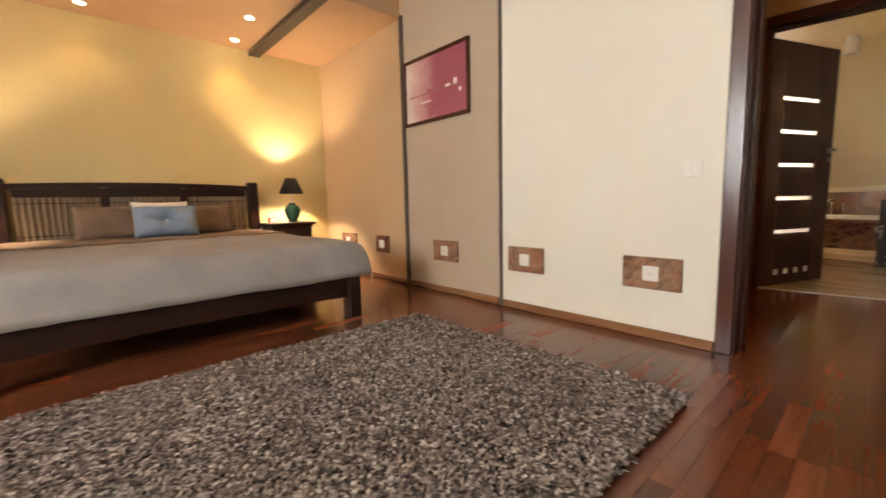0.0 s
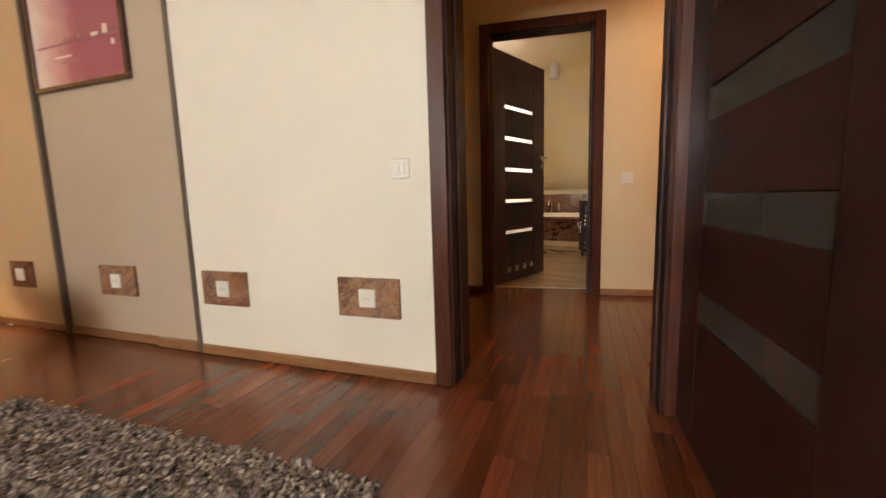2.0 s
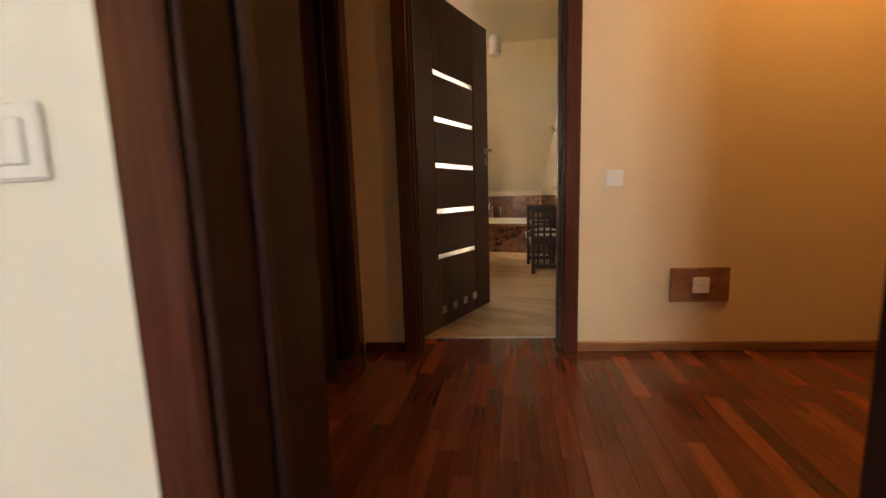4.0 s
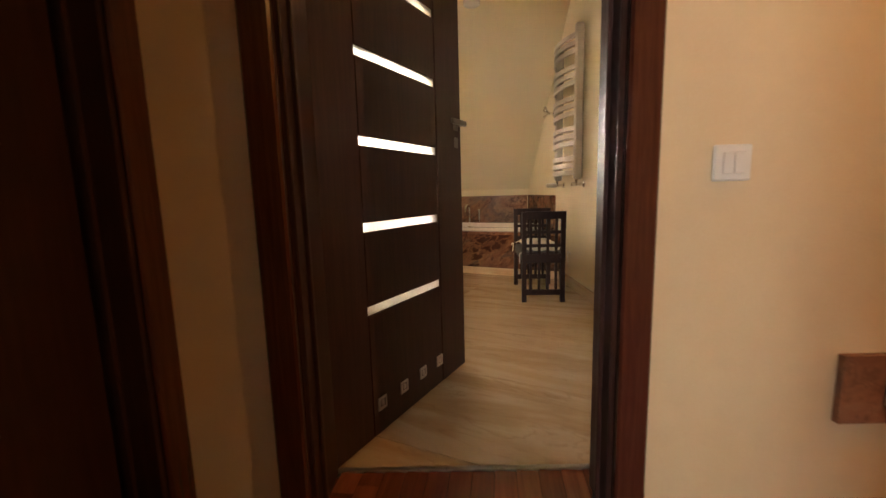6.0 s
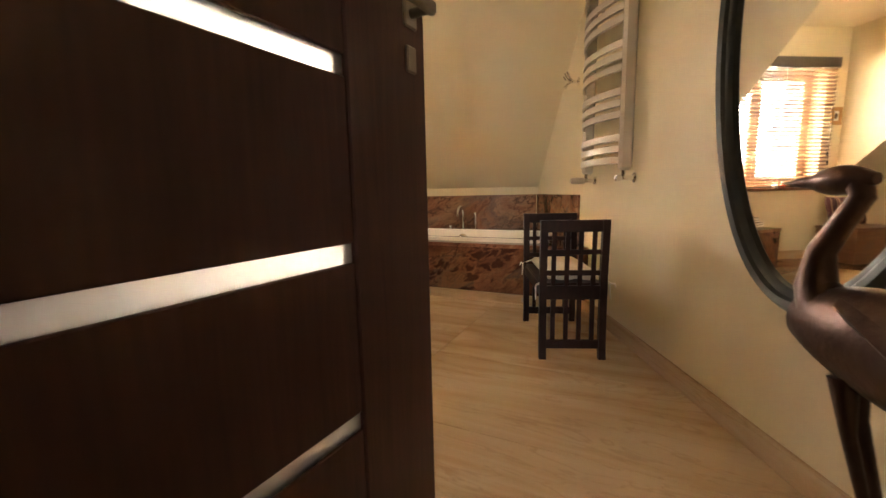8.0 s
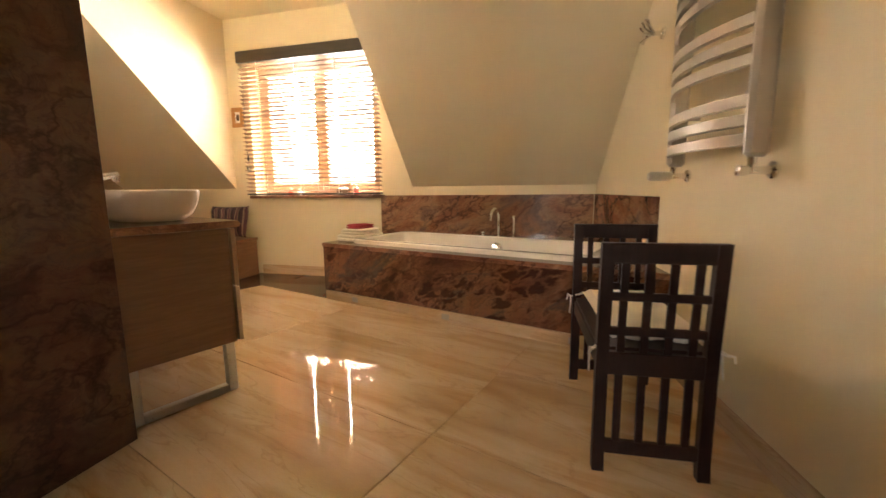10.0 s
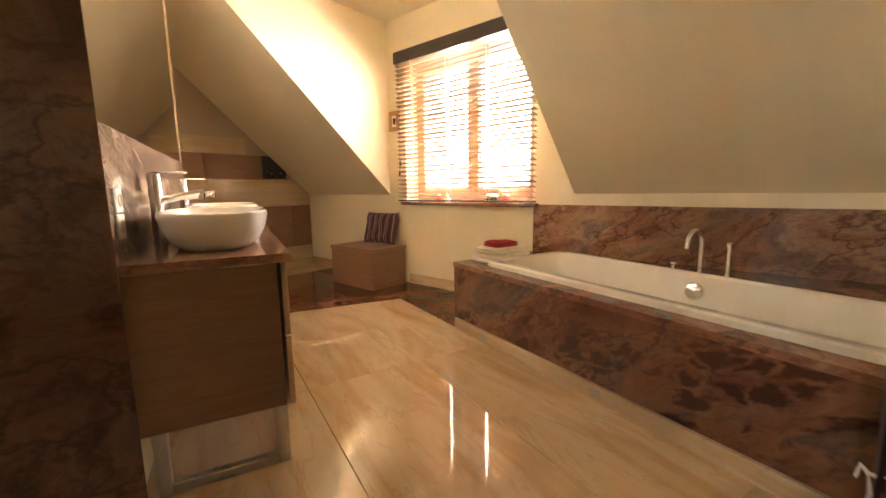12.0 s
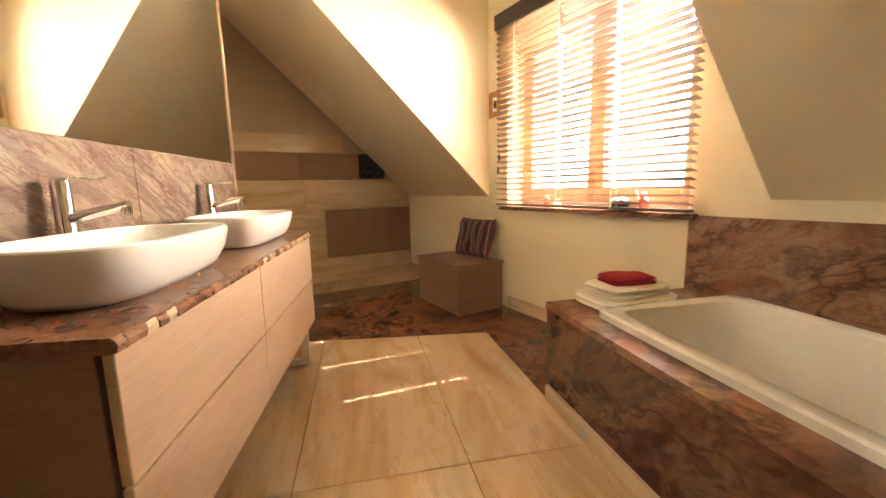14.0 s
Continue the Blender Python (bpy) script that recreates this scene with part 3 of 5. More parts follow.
# vanity wall, turned against the house grid
V = pose(-0.88, 7.258, 0, 0, 0, 180 - 22.7)   # local x runs along the wall away from the door, local -y faces the room
structure("wall_vanity", boxes((0.02, 1.92, 0.0, 0.14, 0, 2.8)), BATH, "cream painted plaster wall behind the washstand", "wall", V)
structure("trim_wall_end", boxes((1.92, 1.932, -0.022, 0.14, 0, 2.6)), TRAV_WALL, "narrow pale stone edge at the end of the wall", "trim", V)

# floors
structure("floor_wood", join(boxes((-4.20, 2.45, -2.15, Y_BED, -0.12, -0.012)), prism(((-0.35, Y_BED), (3.05, Y_BED), (3.05, hall_y(3.05, 0.209)), (-0.35, hall_y(-0.35, 0.209))), -0.12, -0.012)), PARQ_BASE, "dark base under the red-brown parquet", "floor")
structure("floor_bathroom", prism(((-0.95, hall_y(-0.95, 0.209)), (1.66, hall_y(1.66, 0.209)), (1.66, Y_WIN), (-4.25, Y_WIN), (-4.25, 7.4), (-0.95, 7.2)), -0.12, -0.008), GROUT, "base under the polished cream stone tiles", "floor")
structure("ground", boxes((-400, 400, -400, 400, -3.2, -3.0)), surface("distant_grass", (0.06, 0.09, 0.03), (0.10, 0.12, 0.05), 0.05, 0.95, 2, 0.3), "grass far below the attic windows", "ground")


# baseboards
def baseboard(name, x0, x1, y0, y1, material=SKIRT, h=0.055, label="varnished wooden baseboard"):
    bm = boxes((x0, x1, y0, y1, 0, h), bevel=0.006)
    return structure(name, bm, material, label, "baseboard")


baseboard("baseboard", -1.23, 0.172, Y_BED - 0.018, Y_BED)
baseboard("baseboard", -1.60, -1.275, Y_BED - 0.014, Y_BED + 0.022)
baseboard("baseboard", -2.425, -1.60, Y_BED + 0.004, Y_BED + 0.022)
baseboard("baseboard", -4.18, -2.475, Y_BED + 0.012, Y_BED + 0.03)
baseboard("baseboard", -4.20, -4.182, -2.1, Y_BED + 0.02)
baseboard("baseboard", 1.155, 2.44, Y_BED - 0.018, Y_BED)
for x0, x1, mt in ((X_HALL - 0.02, -0.09, MAHOG), (0.877, 3.06, SKIRT)):
    structure("baseboard", boxes((x0, x1, -0.018, 0, 0, 0.055), bevel=0.006), mt, "varnished wooden baseboard", "baseboard", HALL_END)
structure("baseboard_stone", boxes((0, 3.0, 0, 0.014, 0, 0.095), bevel=0.003), TRAV_WALL, "cream stone skirting along the bathroom wall", "baseboard", pose(right_x(8.5) - 0.016, 8.5, 0, 0, 0, math.degrees(math.atan2(-1, RIGHT_SLANT))))
structure("baseboard_stone", boxes((-4.25, -3.08, Y_WIN - 0.015, Y_WIN, 0, 0.10), (-2.40, -1.12, Y_WIN - 0.015, Y_WIN, 0, 0.10), bevel=0.003), TRAV_WALL, "cream stone skirting under the window", "baseboard")


# ---- doors ----
def door_set(name, width, height, depth, m, hinge_left, swing, glass_rows, glass_h, glass_x, glass_mat, label, vents=False, leaf_mat=WENGE, side=1, leaf_w=None, hinge_y=None, hinge_dx=0.0, post=None, proud=0.016):
    """Lining, casings and leaf. Local x runs across the opening, local y through the wall (0 at the near face)."""
    d = thing(name, m, label, "door")
    d["kind"] = "structure"
    lining = boxes((-0.03, 0.0, 0, post or depth, 0, height + 0.03), (width, width + 0.03, 0, depth, 0, height + 0.03), (0, width, 0, depth, height, height + 0.03), bevel=0.003)
    part("door_lining", lining, LINING, d, "dark wenge lining")
    for y0, y1 in ((-proud, 0.0), (depth, depth + 0.016)):
        for x0, x1, z0, z1 in ((-0.088, -0.031 if post and y0 > 0 else -0.010, 0, height + 0.088), (width + 0.010, width + 0.088, 0, height + 0.088), (-0.010, width + 0.010, height + 0.010, height + 0.088)):
            part("casing", boxes((x0, x1, y0, y1, z0, z1), bevel=0.006), MAHOG, d, "red-brown mahogany casing")
    for x0, x1 in ((0.0, 0.012), (width - 0.012, width)):
        part("stop_bead", boxes((x0, x1, depth * 0.35, depth * 0.35 + 0.02, 0, height), bevel=0.002), WENGE, d)
    leaf = new("leaf")
    leaf.parent = d
    hx = 0.004 if hinge_left else width - 0.004
    leaf.matrix_basis = pose(hx + hinge_dx, (depth - 0.02 if side > 0 else 0.02) if hinge_y is None else hinge_y, 0.006, 0, 0, swing)
    w, t = leaf_w or width - 0.008, 0.042
    gx0, gx1 = glass_x
    zs = sorted(glass_rows)
    rows = [(0, gx0, -t / 2 + 0.003, t / 2 - 0.003, 0, height - 0.01), (gx1, w, -t / 2, t / 2, 0, height - 0.01)]
    zz = 0.0
    for z in zs:
        rows.append((gx0 + 0.0015, gx1 - 0.0015, -t / 2 + 0.003, t / 2 - 0.003, zz, z))
        zz = z + glass_h
    rows.append((gx0 + 0.0015, gx1 - 0.0015, -t / 2 + 0.003, t / 2 - 0.003, zz, height - 0.01))
    part("leaf_frame", boxes(*rows[:2], bevel=0.003), leaf_mat, leaf, "dark wenge stile")
    for r in rows[2:]:
        part("panel", boxes(r, bevel=0.002), leaf_mat, leaf)
    for z in zs:
        part("pane", boxes((gx0 + 0.002, gx1 - 0.002, -0.012, 0.012, z, z + glass_h)), glass_mat, leaf, "frosted glass strip")
    for s in (-1, 1):
        y = s * t / 2
        plate = boxes((w - 0.075, w - 0.035, min(y, y + s * 0.008), max(y, y + s * 0.008), 1.178, 1.228), bevel=0.003)
        box(plate, w - 0.07, w - 0.04, min(y, y + s * 0.008), max(y, y + s * 0.008), 1.098, 1.146, bevel=0.003)
        part("handle_plate", plate, BRUSHED, leaf, "steel rosette")
        lever = tube([(w - 0.055, y, 1.203), (w - 0.055, y + s * 0.05, 1.203)], 0.009, 10)
        box(lever, w - 0.175, w - 0.045, min(y + s * 0.042, y + s * 0.058), max(y + s * 0.042, y + s * 0.056), 1.192, 1.216, bevel=0.004)
        part("handle", lever, BRUSHED, leaf, "steel lever handle", True)
    part("lock_edge", boxes((w, w + 0.0015, -0.011, 0.011, 1.08, 1.24)), SATIN, leaf, "steel lock plate")
    for z in (0.22, 1.0, 1.8) if side > 0 else ():
        part("hinge", lathe([(0.008, z), (0.008, z + 0.09)], 10), SATIN, leaf, "steel hinge", m=pose(0.0, (t / 2 + 0.004) * (1 if side > 0 else -1), 0))
    if vents:
        for k in range(4):
            x = gx0 + 0.05 + k * (gx1 - gx0 - 0.08) / 3
            for s in (-1, 1):
                ring = bmesh.new()
                y = s * (t / 2 - 0.003)
                y0, y1 = min(y, y + s * 0.005), max(y, y + s * 0.005)
                for q in ((-0.024, 0.024, -0.024, -0.015), (-0.024, 0.024, 0.015, 0.024), (-0.024, -0.015, -0.015, 0.015), (0.015, 0.024, -0.015, 0.015)):
                    box(ring, x + q[0], x + q[1], y0, y1, 0.115 + q[2], 0.115 + q[3])
                box(ring, x - 0.009, x + 0.009, y0, y1, 0.106, 0.124)
                part("vent", ring, SATIN, leaf, "small square steel vent")
    return d


door_set("door_bedroom", 0.80, 2.07, 0.24, pose(0.262, Y_BED, 0), False, 180 + 93.5, [0.42 + 0.303 * k for k in range(6)], 0.095, (0.17, 0.78), DARKGLASS, "open dark wenge bedroom door with grey glass strips", side=-1, leaf_w=0.95, hinge_y=-0.022, hinge_dx=0.072, leaf_mat=LEAFRED)
door_set("door_bathroom", 0.787, 2.11, HALL_T, HALL_END, True, 61.1, [0.463, 0.760, 1.053, 1.339, 1.618], 0.033, (0.194, 0.701), FROST, "half open dark wenge bathroom door with milk glass strips", vents=True, hinge_y=0.213, leaf_w=0.930, hinge_dx=-0.026, post=0.198, proud=0.034)
door_set("door_hall", 0.83, 2.07, 0.20, pose(X_HALL, 4.287, 0, 0, 0, 90), False, 180, [0.43 + 0.298 * k for k in range(6)], 0.098, (0.266, 0.70), SMOKED, "closed dark wenge hall door with dark glass strips", side=-1, hinge_y=0.13)
structure("threshold", boxes((-0.03, 0.817, 0.200, 0.218, -0.006, 0.004), bevel=0.001), SATIN, "thin metal strip between parquet and tiles", "threshold", HALL_END)


# ---- windows ----
def window(name, x0, x1, z0, z1, y, out, label):
    """A two-leaf wooden window whose room side is at y; out is +1 when outside lies at larger y."""
    w = thing(name, pose(0, 0, 0), label, "window")
    w["kind"] = "structure"
    ya, yb = sorted((y, y + out * 0.07))
    part("window_frame", boxes((x0, x0 + 0.06, ya, yb, z0, z1), (x1 - 0.06, x1, ya, yb, z0, z1), (x0 + 0.06, x1 - 0.06, ya, yb, z0, z0 + 0.06), (x0 + 0.06, x1 - 0.06, ya, yb, z1 - 0.06, z1), bevel=0.006), PINE, w, "varnished pine frame")
    mid = (x0 + x1) / 2
    for a, b in ((x0 + 0.055, mid + 0.01), (mid - 0.01 + 0.022, x1 - 0.055)):
        ya, yb = sorted((y - out * 0.012, y + out * 0.045))
        sash = part("sash", boxes((a, a + 0.066, ya, yb, z0 + 0.05, z1 - 0.05), (b - 0.062, b, ya, yb, z0 + 0.05, z1 - 0.05), (a + 0.066, b - 0.062, ya, yb, z0 + 0.05, z0 + 0.125), (a + 0.066, b - 0.062, ya, yb, z1 - 0.125, z1 - 0.05), bevel=0.006), PINE, w, "varnished pine sash")
        yc = y + out * 0.02
        p = part("pane", boxes((a + 0.062, b - 0.058, yc - 0.004, yc + 0.004, z0 + 0.12, z1 - 0.12)), GLASS, sash)
        p.visible_shadow = False
    return w


window("window_1", W0, W1, Z0, Z1, Y_WIN + 0.16, 1, "two-leaf varnished pine window with bright panes")
window("window_2", -1.05, 0.75, 1.05, 2.45, -2.22, -1, "wide wooden bedroom window")
structure("window_sill", boxes((W0 - 0.05, W1 + 0.05, Y_WIN - 0.05, Y_WIN + 0.17, Z0 - 0.03, Z0), bevel=0.006), MARBLE, "dark polished stone window sill", "window sill")
structure("backdrop", boxes((-60, 45, 60, 60.2, -3, 38)), SKYGLOW, "bright hazy sky beyond the window", "sky")
# Unseen overhang, added so sun reaches only the lower part of the blind.
structure("sun_cutoff_eave", boxes((-3.2, -0.2, Y_WIN + 0.28, 10.68, 2.24, 2.34)), PINE, "unseen eave added outside the dormer window to cut off the sun", "eave")


# ---- bathroom things ----
def blind():
    """A wooden slat blind hung before the window; each slat has three cord holes."""
    x0, x1, y = -2.47, -0.955, 9.895
    b = thing("venetian_blind", pose((x0 + x1) / 2, y, 0), "lowered wooden venetian blind with a dark head rail", "blind")
    w = (x1 - x0) / 2
    part("head_rail", boxes((-w - 0.01, w + 0.01, -0.035, 0.05, 2.165, 2.275), bevel=0.006), DARKSLAT, b, "dark wooden head rail")
    holes = (-0.54, -0.11, 0.315)
    bm = bmesh.new()
    d = 0.025
    cuts = [-w] + [v for h in holes for v in (h - 0.008, h + 0.008)] + [w]
    for ya, yb in ((-d, -0.0135), (0.0135, d)):
        box(bm, -w, w, ya, yb, -0.0014, 0.0014)
    for k in range(0, len(cuts), 2):
        box(bm, cuts[k], cuts[k + 1], -0.0135, 0.0135, -0.0014, 0.0014)
    me = bpy.data.meshes.new("slat")
    bm.to_mesh(me)
    bm.free()
    me.materials.append(SLAT)
    n = 31
    for k in range(n):
        s = new("slat", me)
        s.parent = b
        s.matrix_basis = pose(0, 0, 0.892 + k * 0.0418, -16 + 2 * math.sin(k * 1.7), 0, 0.15 * math.sin(k * 2.1))
    part("bottom_rail", boxes((-w, w, -0.025, 0.025, 0.852, 0.868), bevel=0.004), DARKSLAT, b, "dark wooden bottom rail")
    for h in holes:
        for yy in (-0.027, 0.027):
            part("ladder_cord", tube([(h, yy, 0.86), (h, yy, 2.17)], 0.0016, 5), WHITECLOTH, b)
    for xx, zz in ((-w + 0.05, 1.15), (-w + 0.065, 1.25)):
        part("pull_cord", tube([(xx, -0.04, zz), (xx, -0.04, 2.17)], 0.0018, 5), DARKSLAT, b)
        part("tassel", lathe([(0.004, zz), (0.011, zz - 0.02), (0.008, zz - 0.05), (0.003, zz - 0.055)], 10), DARKSLAT, b, m=pose(xx, -0.04, 0))
    return b


blind()


def small_picture():
    p = thing("small_picture", pose(-2.57, Y_WIN, 1.655), "small square picture in a gilt wooden frame", "picture")
    part("frame", boxes((-0.07, 0.07, -0.022, 0, 0.055, 0.1), (-0.07, 0.07, -0.022, 0, -0.1, -0.055), (-0.07, -0.032, -0.022, 0, -0.055, 0.055), (0.032, 0.07, -0.022, 0, -0.055, 0.055), bevel=0.004), GILT, p, "gilt wooden frame")
    part("mount", boxes((-0.034, 0.034, -0.008, 0, -0.057, 0.057)), WHITECLOTH, p, "pale mount")
    part("motif", lathe([(0.03, 0.0), (0.03, 0.003)], 20, (0.65, 1.15)), BRONZE, p, "dark oval motif", m=pose(0, -0.008, 0, 90))


small_picture()


def bath():
    """Stone-clad platform with a sunk tub, turned against the house grid."""
    ang = -18.3
    m = pose(-1.19, 9.17, 0, 0, 0, ang)
    inv = m.inverted()

    def loc(x, y):
        v = inv @ Vector((x, y, 0))
        return v.x, v.y
    s = thing("bath_platform", m, "bath platform clad in polished brown veined marble", "bath surround")
    ztop = 0.466
    L = 2.50
    out = [(0.0, 0.0), (L, 0.0), loc(1.0, 9.95), loc(-0.975, 9.95)]
    fx, fy, tw, td = 0.225, 0.10, 1.90, 0.715
    inn = [(fx + 0.03, fy + 0.03), (fx + tw - 0.03, fy + 0.03), (fx + tw - 0.03, fy + td - 0.03), (fx + 0.03, fy + td - 0.03)]
    bm = bmesh.new()
    rings = []
    for z in (ztop - 0.03, ztop):
        rings.append(([bm.verts.new((x, y, z)) for x, y in out], [bm.verts.new((x, y, z)) for x, y in inn]))
    (ol, il), (oh, ih) = rings
    for k in range(4):
        j = (k + 1) % 4
        bm.faces.new((oh[k], oh[j], ih[j], ih[k]))
        bm.faces.new((ol[k], ol[j], il[j], il[k]))
        bm.faces.new((ol[k], ol[j], oh[j], oh[k]))
        bm.faces.new((il[k], il[j], ih[j], ih[k]))
    part("deck", bm, MARBLE, s, "polished marble deck")
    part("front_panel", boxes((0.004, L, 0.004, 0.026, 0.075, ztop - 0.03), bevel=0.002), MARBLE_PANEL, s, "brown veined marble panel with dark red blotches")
    part("end_panel", prism(((0.004, 0.027), (0.026, 0.027), (out[3][0] + 0.024, out[3][1]), (out[3][0] + 0.002, out[3][1])), 0.0, ztop - 0.03), MARBLE, s)
    part("plinth", boxes((0.03, L, -0.010, 0.026, 0.0, 0.074)), TRAV_WALL, s, "recessed cream stone plinth")
    for x in (0.36, 1.2, 2.05):
        part("plinth_light", boxes((x - 0.03, x + 0.03, -0.014, -0.010, 0.018, 0.058), bevel=0.002), DIODE, s, "small square plinth light")
    # backsplash, upright slabs along the two walls
    sp = thing("splashback", pose(0, 0, 0), "brown veined marble splashback round the bath", "splashback")
    sp["kind"] = "structure"
    part("slab", boxes((-0.985, -0.22, Y_WIN - 0.02, Y_WIN - 0.001, ztop - 0.03, 0.836), bevel=0.002), MARBLE, sp)
    part("slab", boxes((-0.218, 0.978, Y_WIN - 0.02, Y_WIN - 0.001, ztop - 0.03, 0.836), bevel=0.002), MARBLE, sp)
    part("slab", boxes((0, 1.35, -0.001, 0.018, ztop - 0.03, 0.838), bevel=0.002), MARBLE, sp, m=pose(right_x(9.93) - 0.001, 9.93, 0, 0, 0, -90 + math.degrees(math.atan(RIGHT_SLANT))) @ pose(0, -0.019, 0))
    # tub
    t = thing("bathtub", m @ pose(fx + tw / 2, fy + td / 2, 0), "white rectangular bathtub sunk in the marble deck", "bathtub")
    a, b = tw / 2, td / 2
    rings = []
    for da, z, p in ((0.0, ztop + 0.001, 22), (0.0, ztop + 0.026, 22), (0.008, ztop + 0.034, 20), (0.055, ztop + 0.034, 16), (0.064, ztop + 0.028, 15), (0.075, ztop - 0.03, 12), (0.105, ztop - 0.20, 10), (0.15, ztop - 0.36, 8), (0.20, ztop - 0.405, 6), (0.30, ztop - 0.412, 4)):
        rings.append([(x, y, z) for x, y in superloop(0, 0, a - da * (1.9 if z < ztop - 0.1 else 1), b - da, p, 96)])
    part("shell", loft(rings, False, True), ACRYL, t, "glossy white acrylic shell", True)
    part("overflow", lathe([(0.0, 0.0), (0.036, 0.002), (0.036, 0.014), (0.03, 0.022), (0.0, 0.025)], 28), CHROME, t, "round chrome overflow", True, pose(0.06, b - 0.092, ztop - 0.052, 80) @ Matrix.Diagonal((1.3, 1.3, 1.3, 1)))
    part("drain", lathe([(0.0, 0), (0.035, 0.0), (0.035, 0.006), (0.0, 0.01)], 24), CHROME, t, "chrome drain", True, pose(-0.015, 0, ztop - 0.412))
    # taps on the back rim
    f = thing("bath_mixer", m @ pose(1.18, 0.865, ztop), "chrome swan-neck bath mixer on the tub rim", "tap")
    pts = [(0, 0, 0), (0, 0, 0.14)] + [(0, -0.075 + 0.075 * math.cos(k * math.pi / 9), 0.185 + 0.075 * math.sin(k * math.pi / 9)) for k in range(9)] + [(0.0, -0.15, 0.17)]
    part("spout", tube(pts, 0.013, 14), CHROME, f, "", True)
    part("base_ring", lathe([(0.024, 0), (0.024, 0.01), (0.016, 0.016)], 20), CHROME, f, "", True)
    h = thing("hand_shower", m @ pose(1.315, 0.87, ztop), "slim chrome hand shower standing on the tub rim", "hand shower")
    part("wand", tube([(0, 0, 0), (0, 0, 0.05), (0, 0, 0.17), (0, -0.01, 0.20)], [0.018, 0.011, 0.011, 0.014], 12), CHROME, h, "", True)
    k = thing("bath_valve", m @ pose(1.035, 0.865, ztop), "small chrome bath valve knob", "valve")
    part("knob", lathe([(0.02, 0), (0.02, 0.012), (0.013, 0.02), (0.013, 0.045), (0.02, 0.05), (0.02, 0.062), (0.0, 0.064)], 20), CHROME, k, "", True)
    part("lever", tube([(0, 0, 0.056), (0.03, -0.02, 0.064)], 0.004, 8), CHROME, k, "", True)
    # towels
    for nm, w, d, hgt, z, mt, lab, turn in (("towel", 0.27, 0.40, 0.05, 0.0, TOWEL, "folded white towel on the bath deck", 0), ("towel", 0.24, 0.33, 0.045, 0.05, TOWEL, "smaller folded cream towel on a white one", 3), ("face_cloth", 0.165, 0.22, 0.036, 0.094, REDTOWEL, "folded dark red face cloth on white towels", -6)):
        bm = bmesh.new()
        layers = 2
        for q in range(layers):
            rr = [[(x, y, zz) for x, y in superloop(0, 0, w / 2 - e - 0.004 * (q % 2), d / 2 - e, 5, 40)] for e, zz in ((0.012, q * hgt / layers + 0.001), (0.0, (q + 0.3) * hgt / layers), (0.0, (q + 0.7) * hgt / layers), (0.012, (q + 1) * hgt / layers))]
            join(bm, loft(rr))
        for v in bm.verts:
            v.co.z += (0.014 if nm == "face_cloth" else 0.007) * noise.noise((v.co.x * 9, v.co.y * 9, z * 20)) * (v.co.z / hgt)
        tw_ob = link(nm, bm, mt, smooth=True, m=m @ pose(0.115, 0.33, ztop + 0.003 + z, 0, 0, 6 + turn))
        tagged(tw_ob, lab, "towel", "stacked towels")


bath()


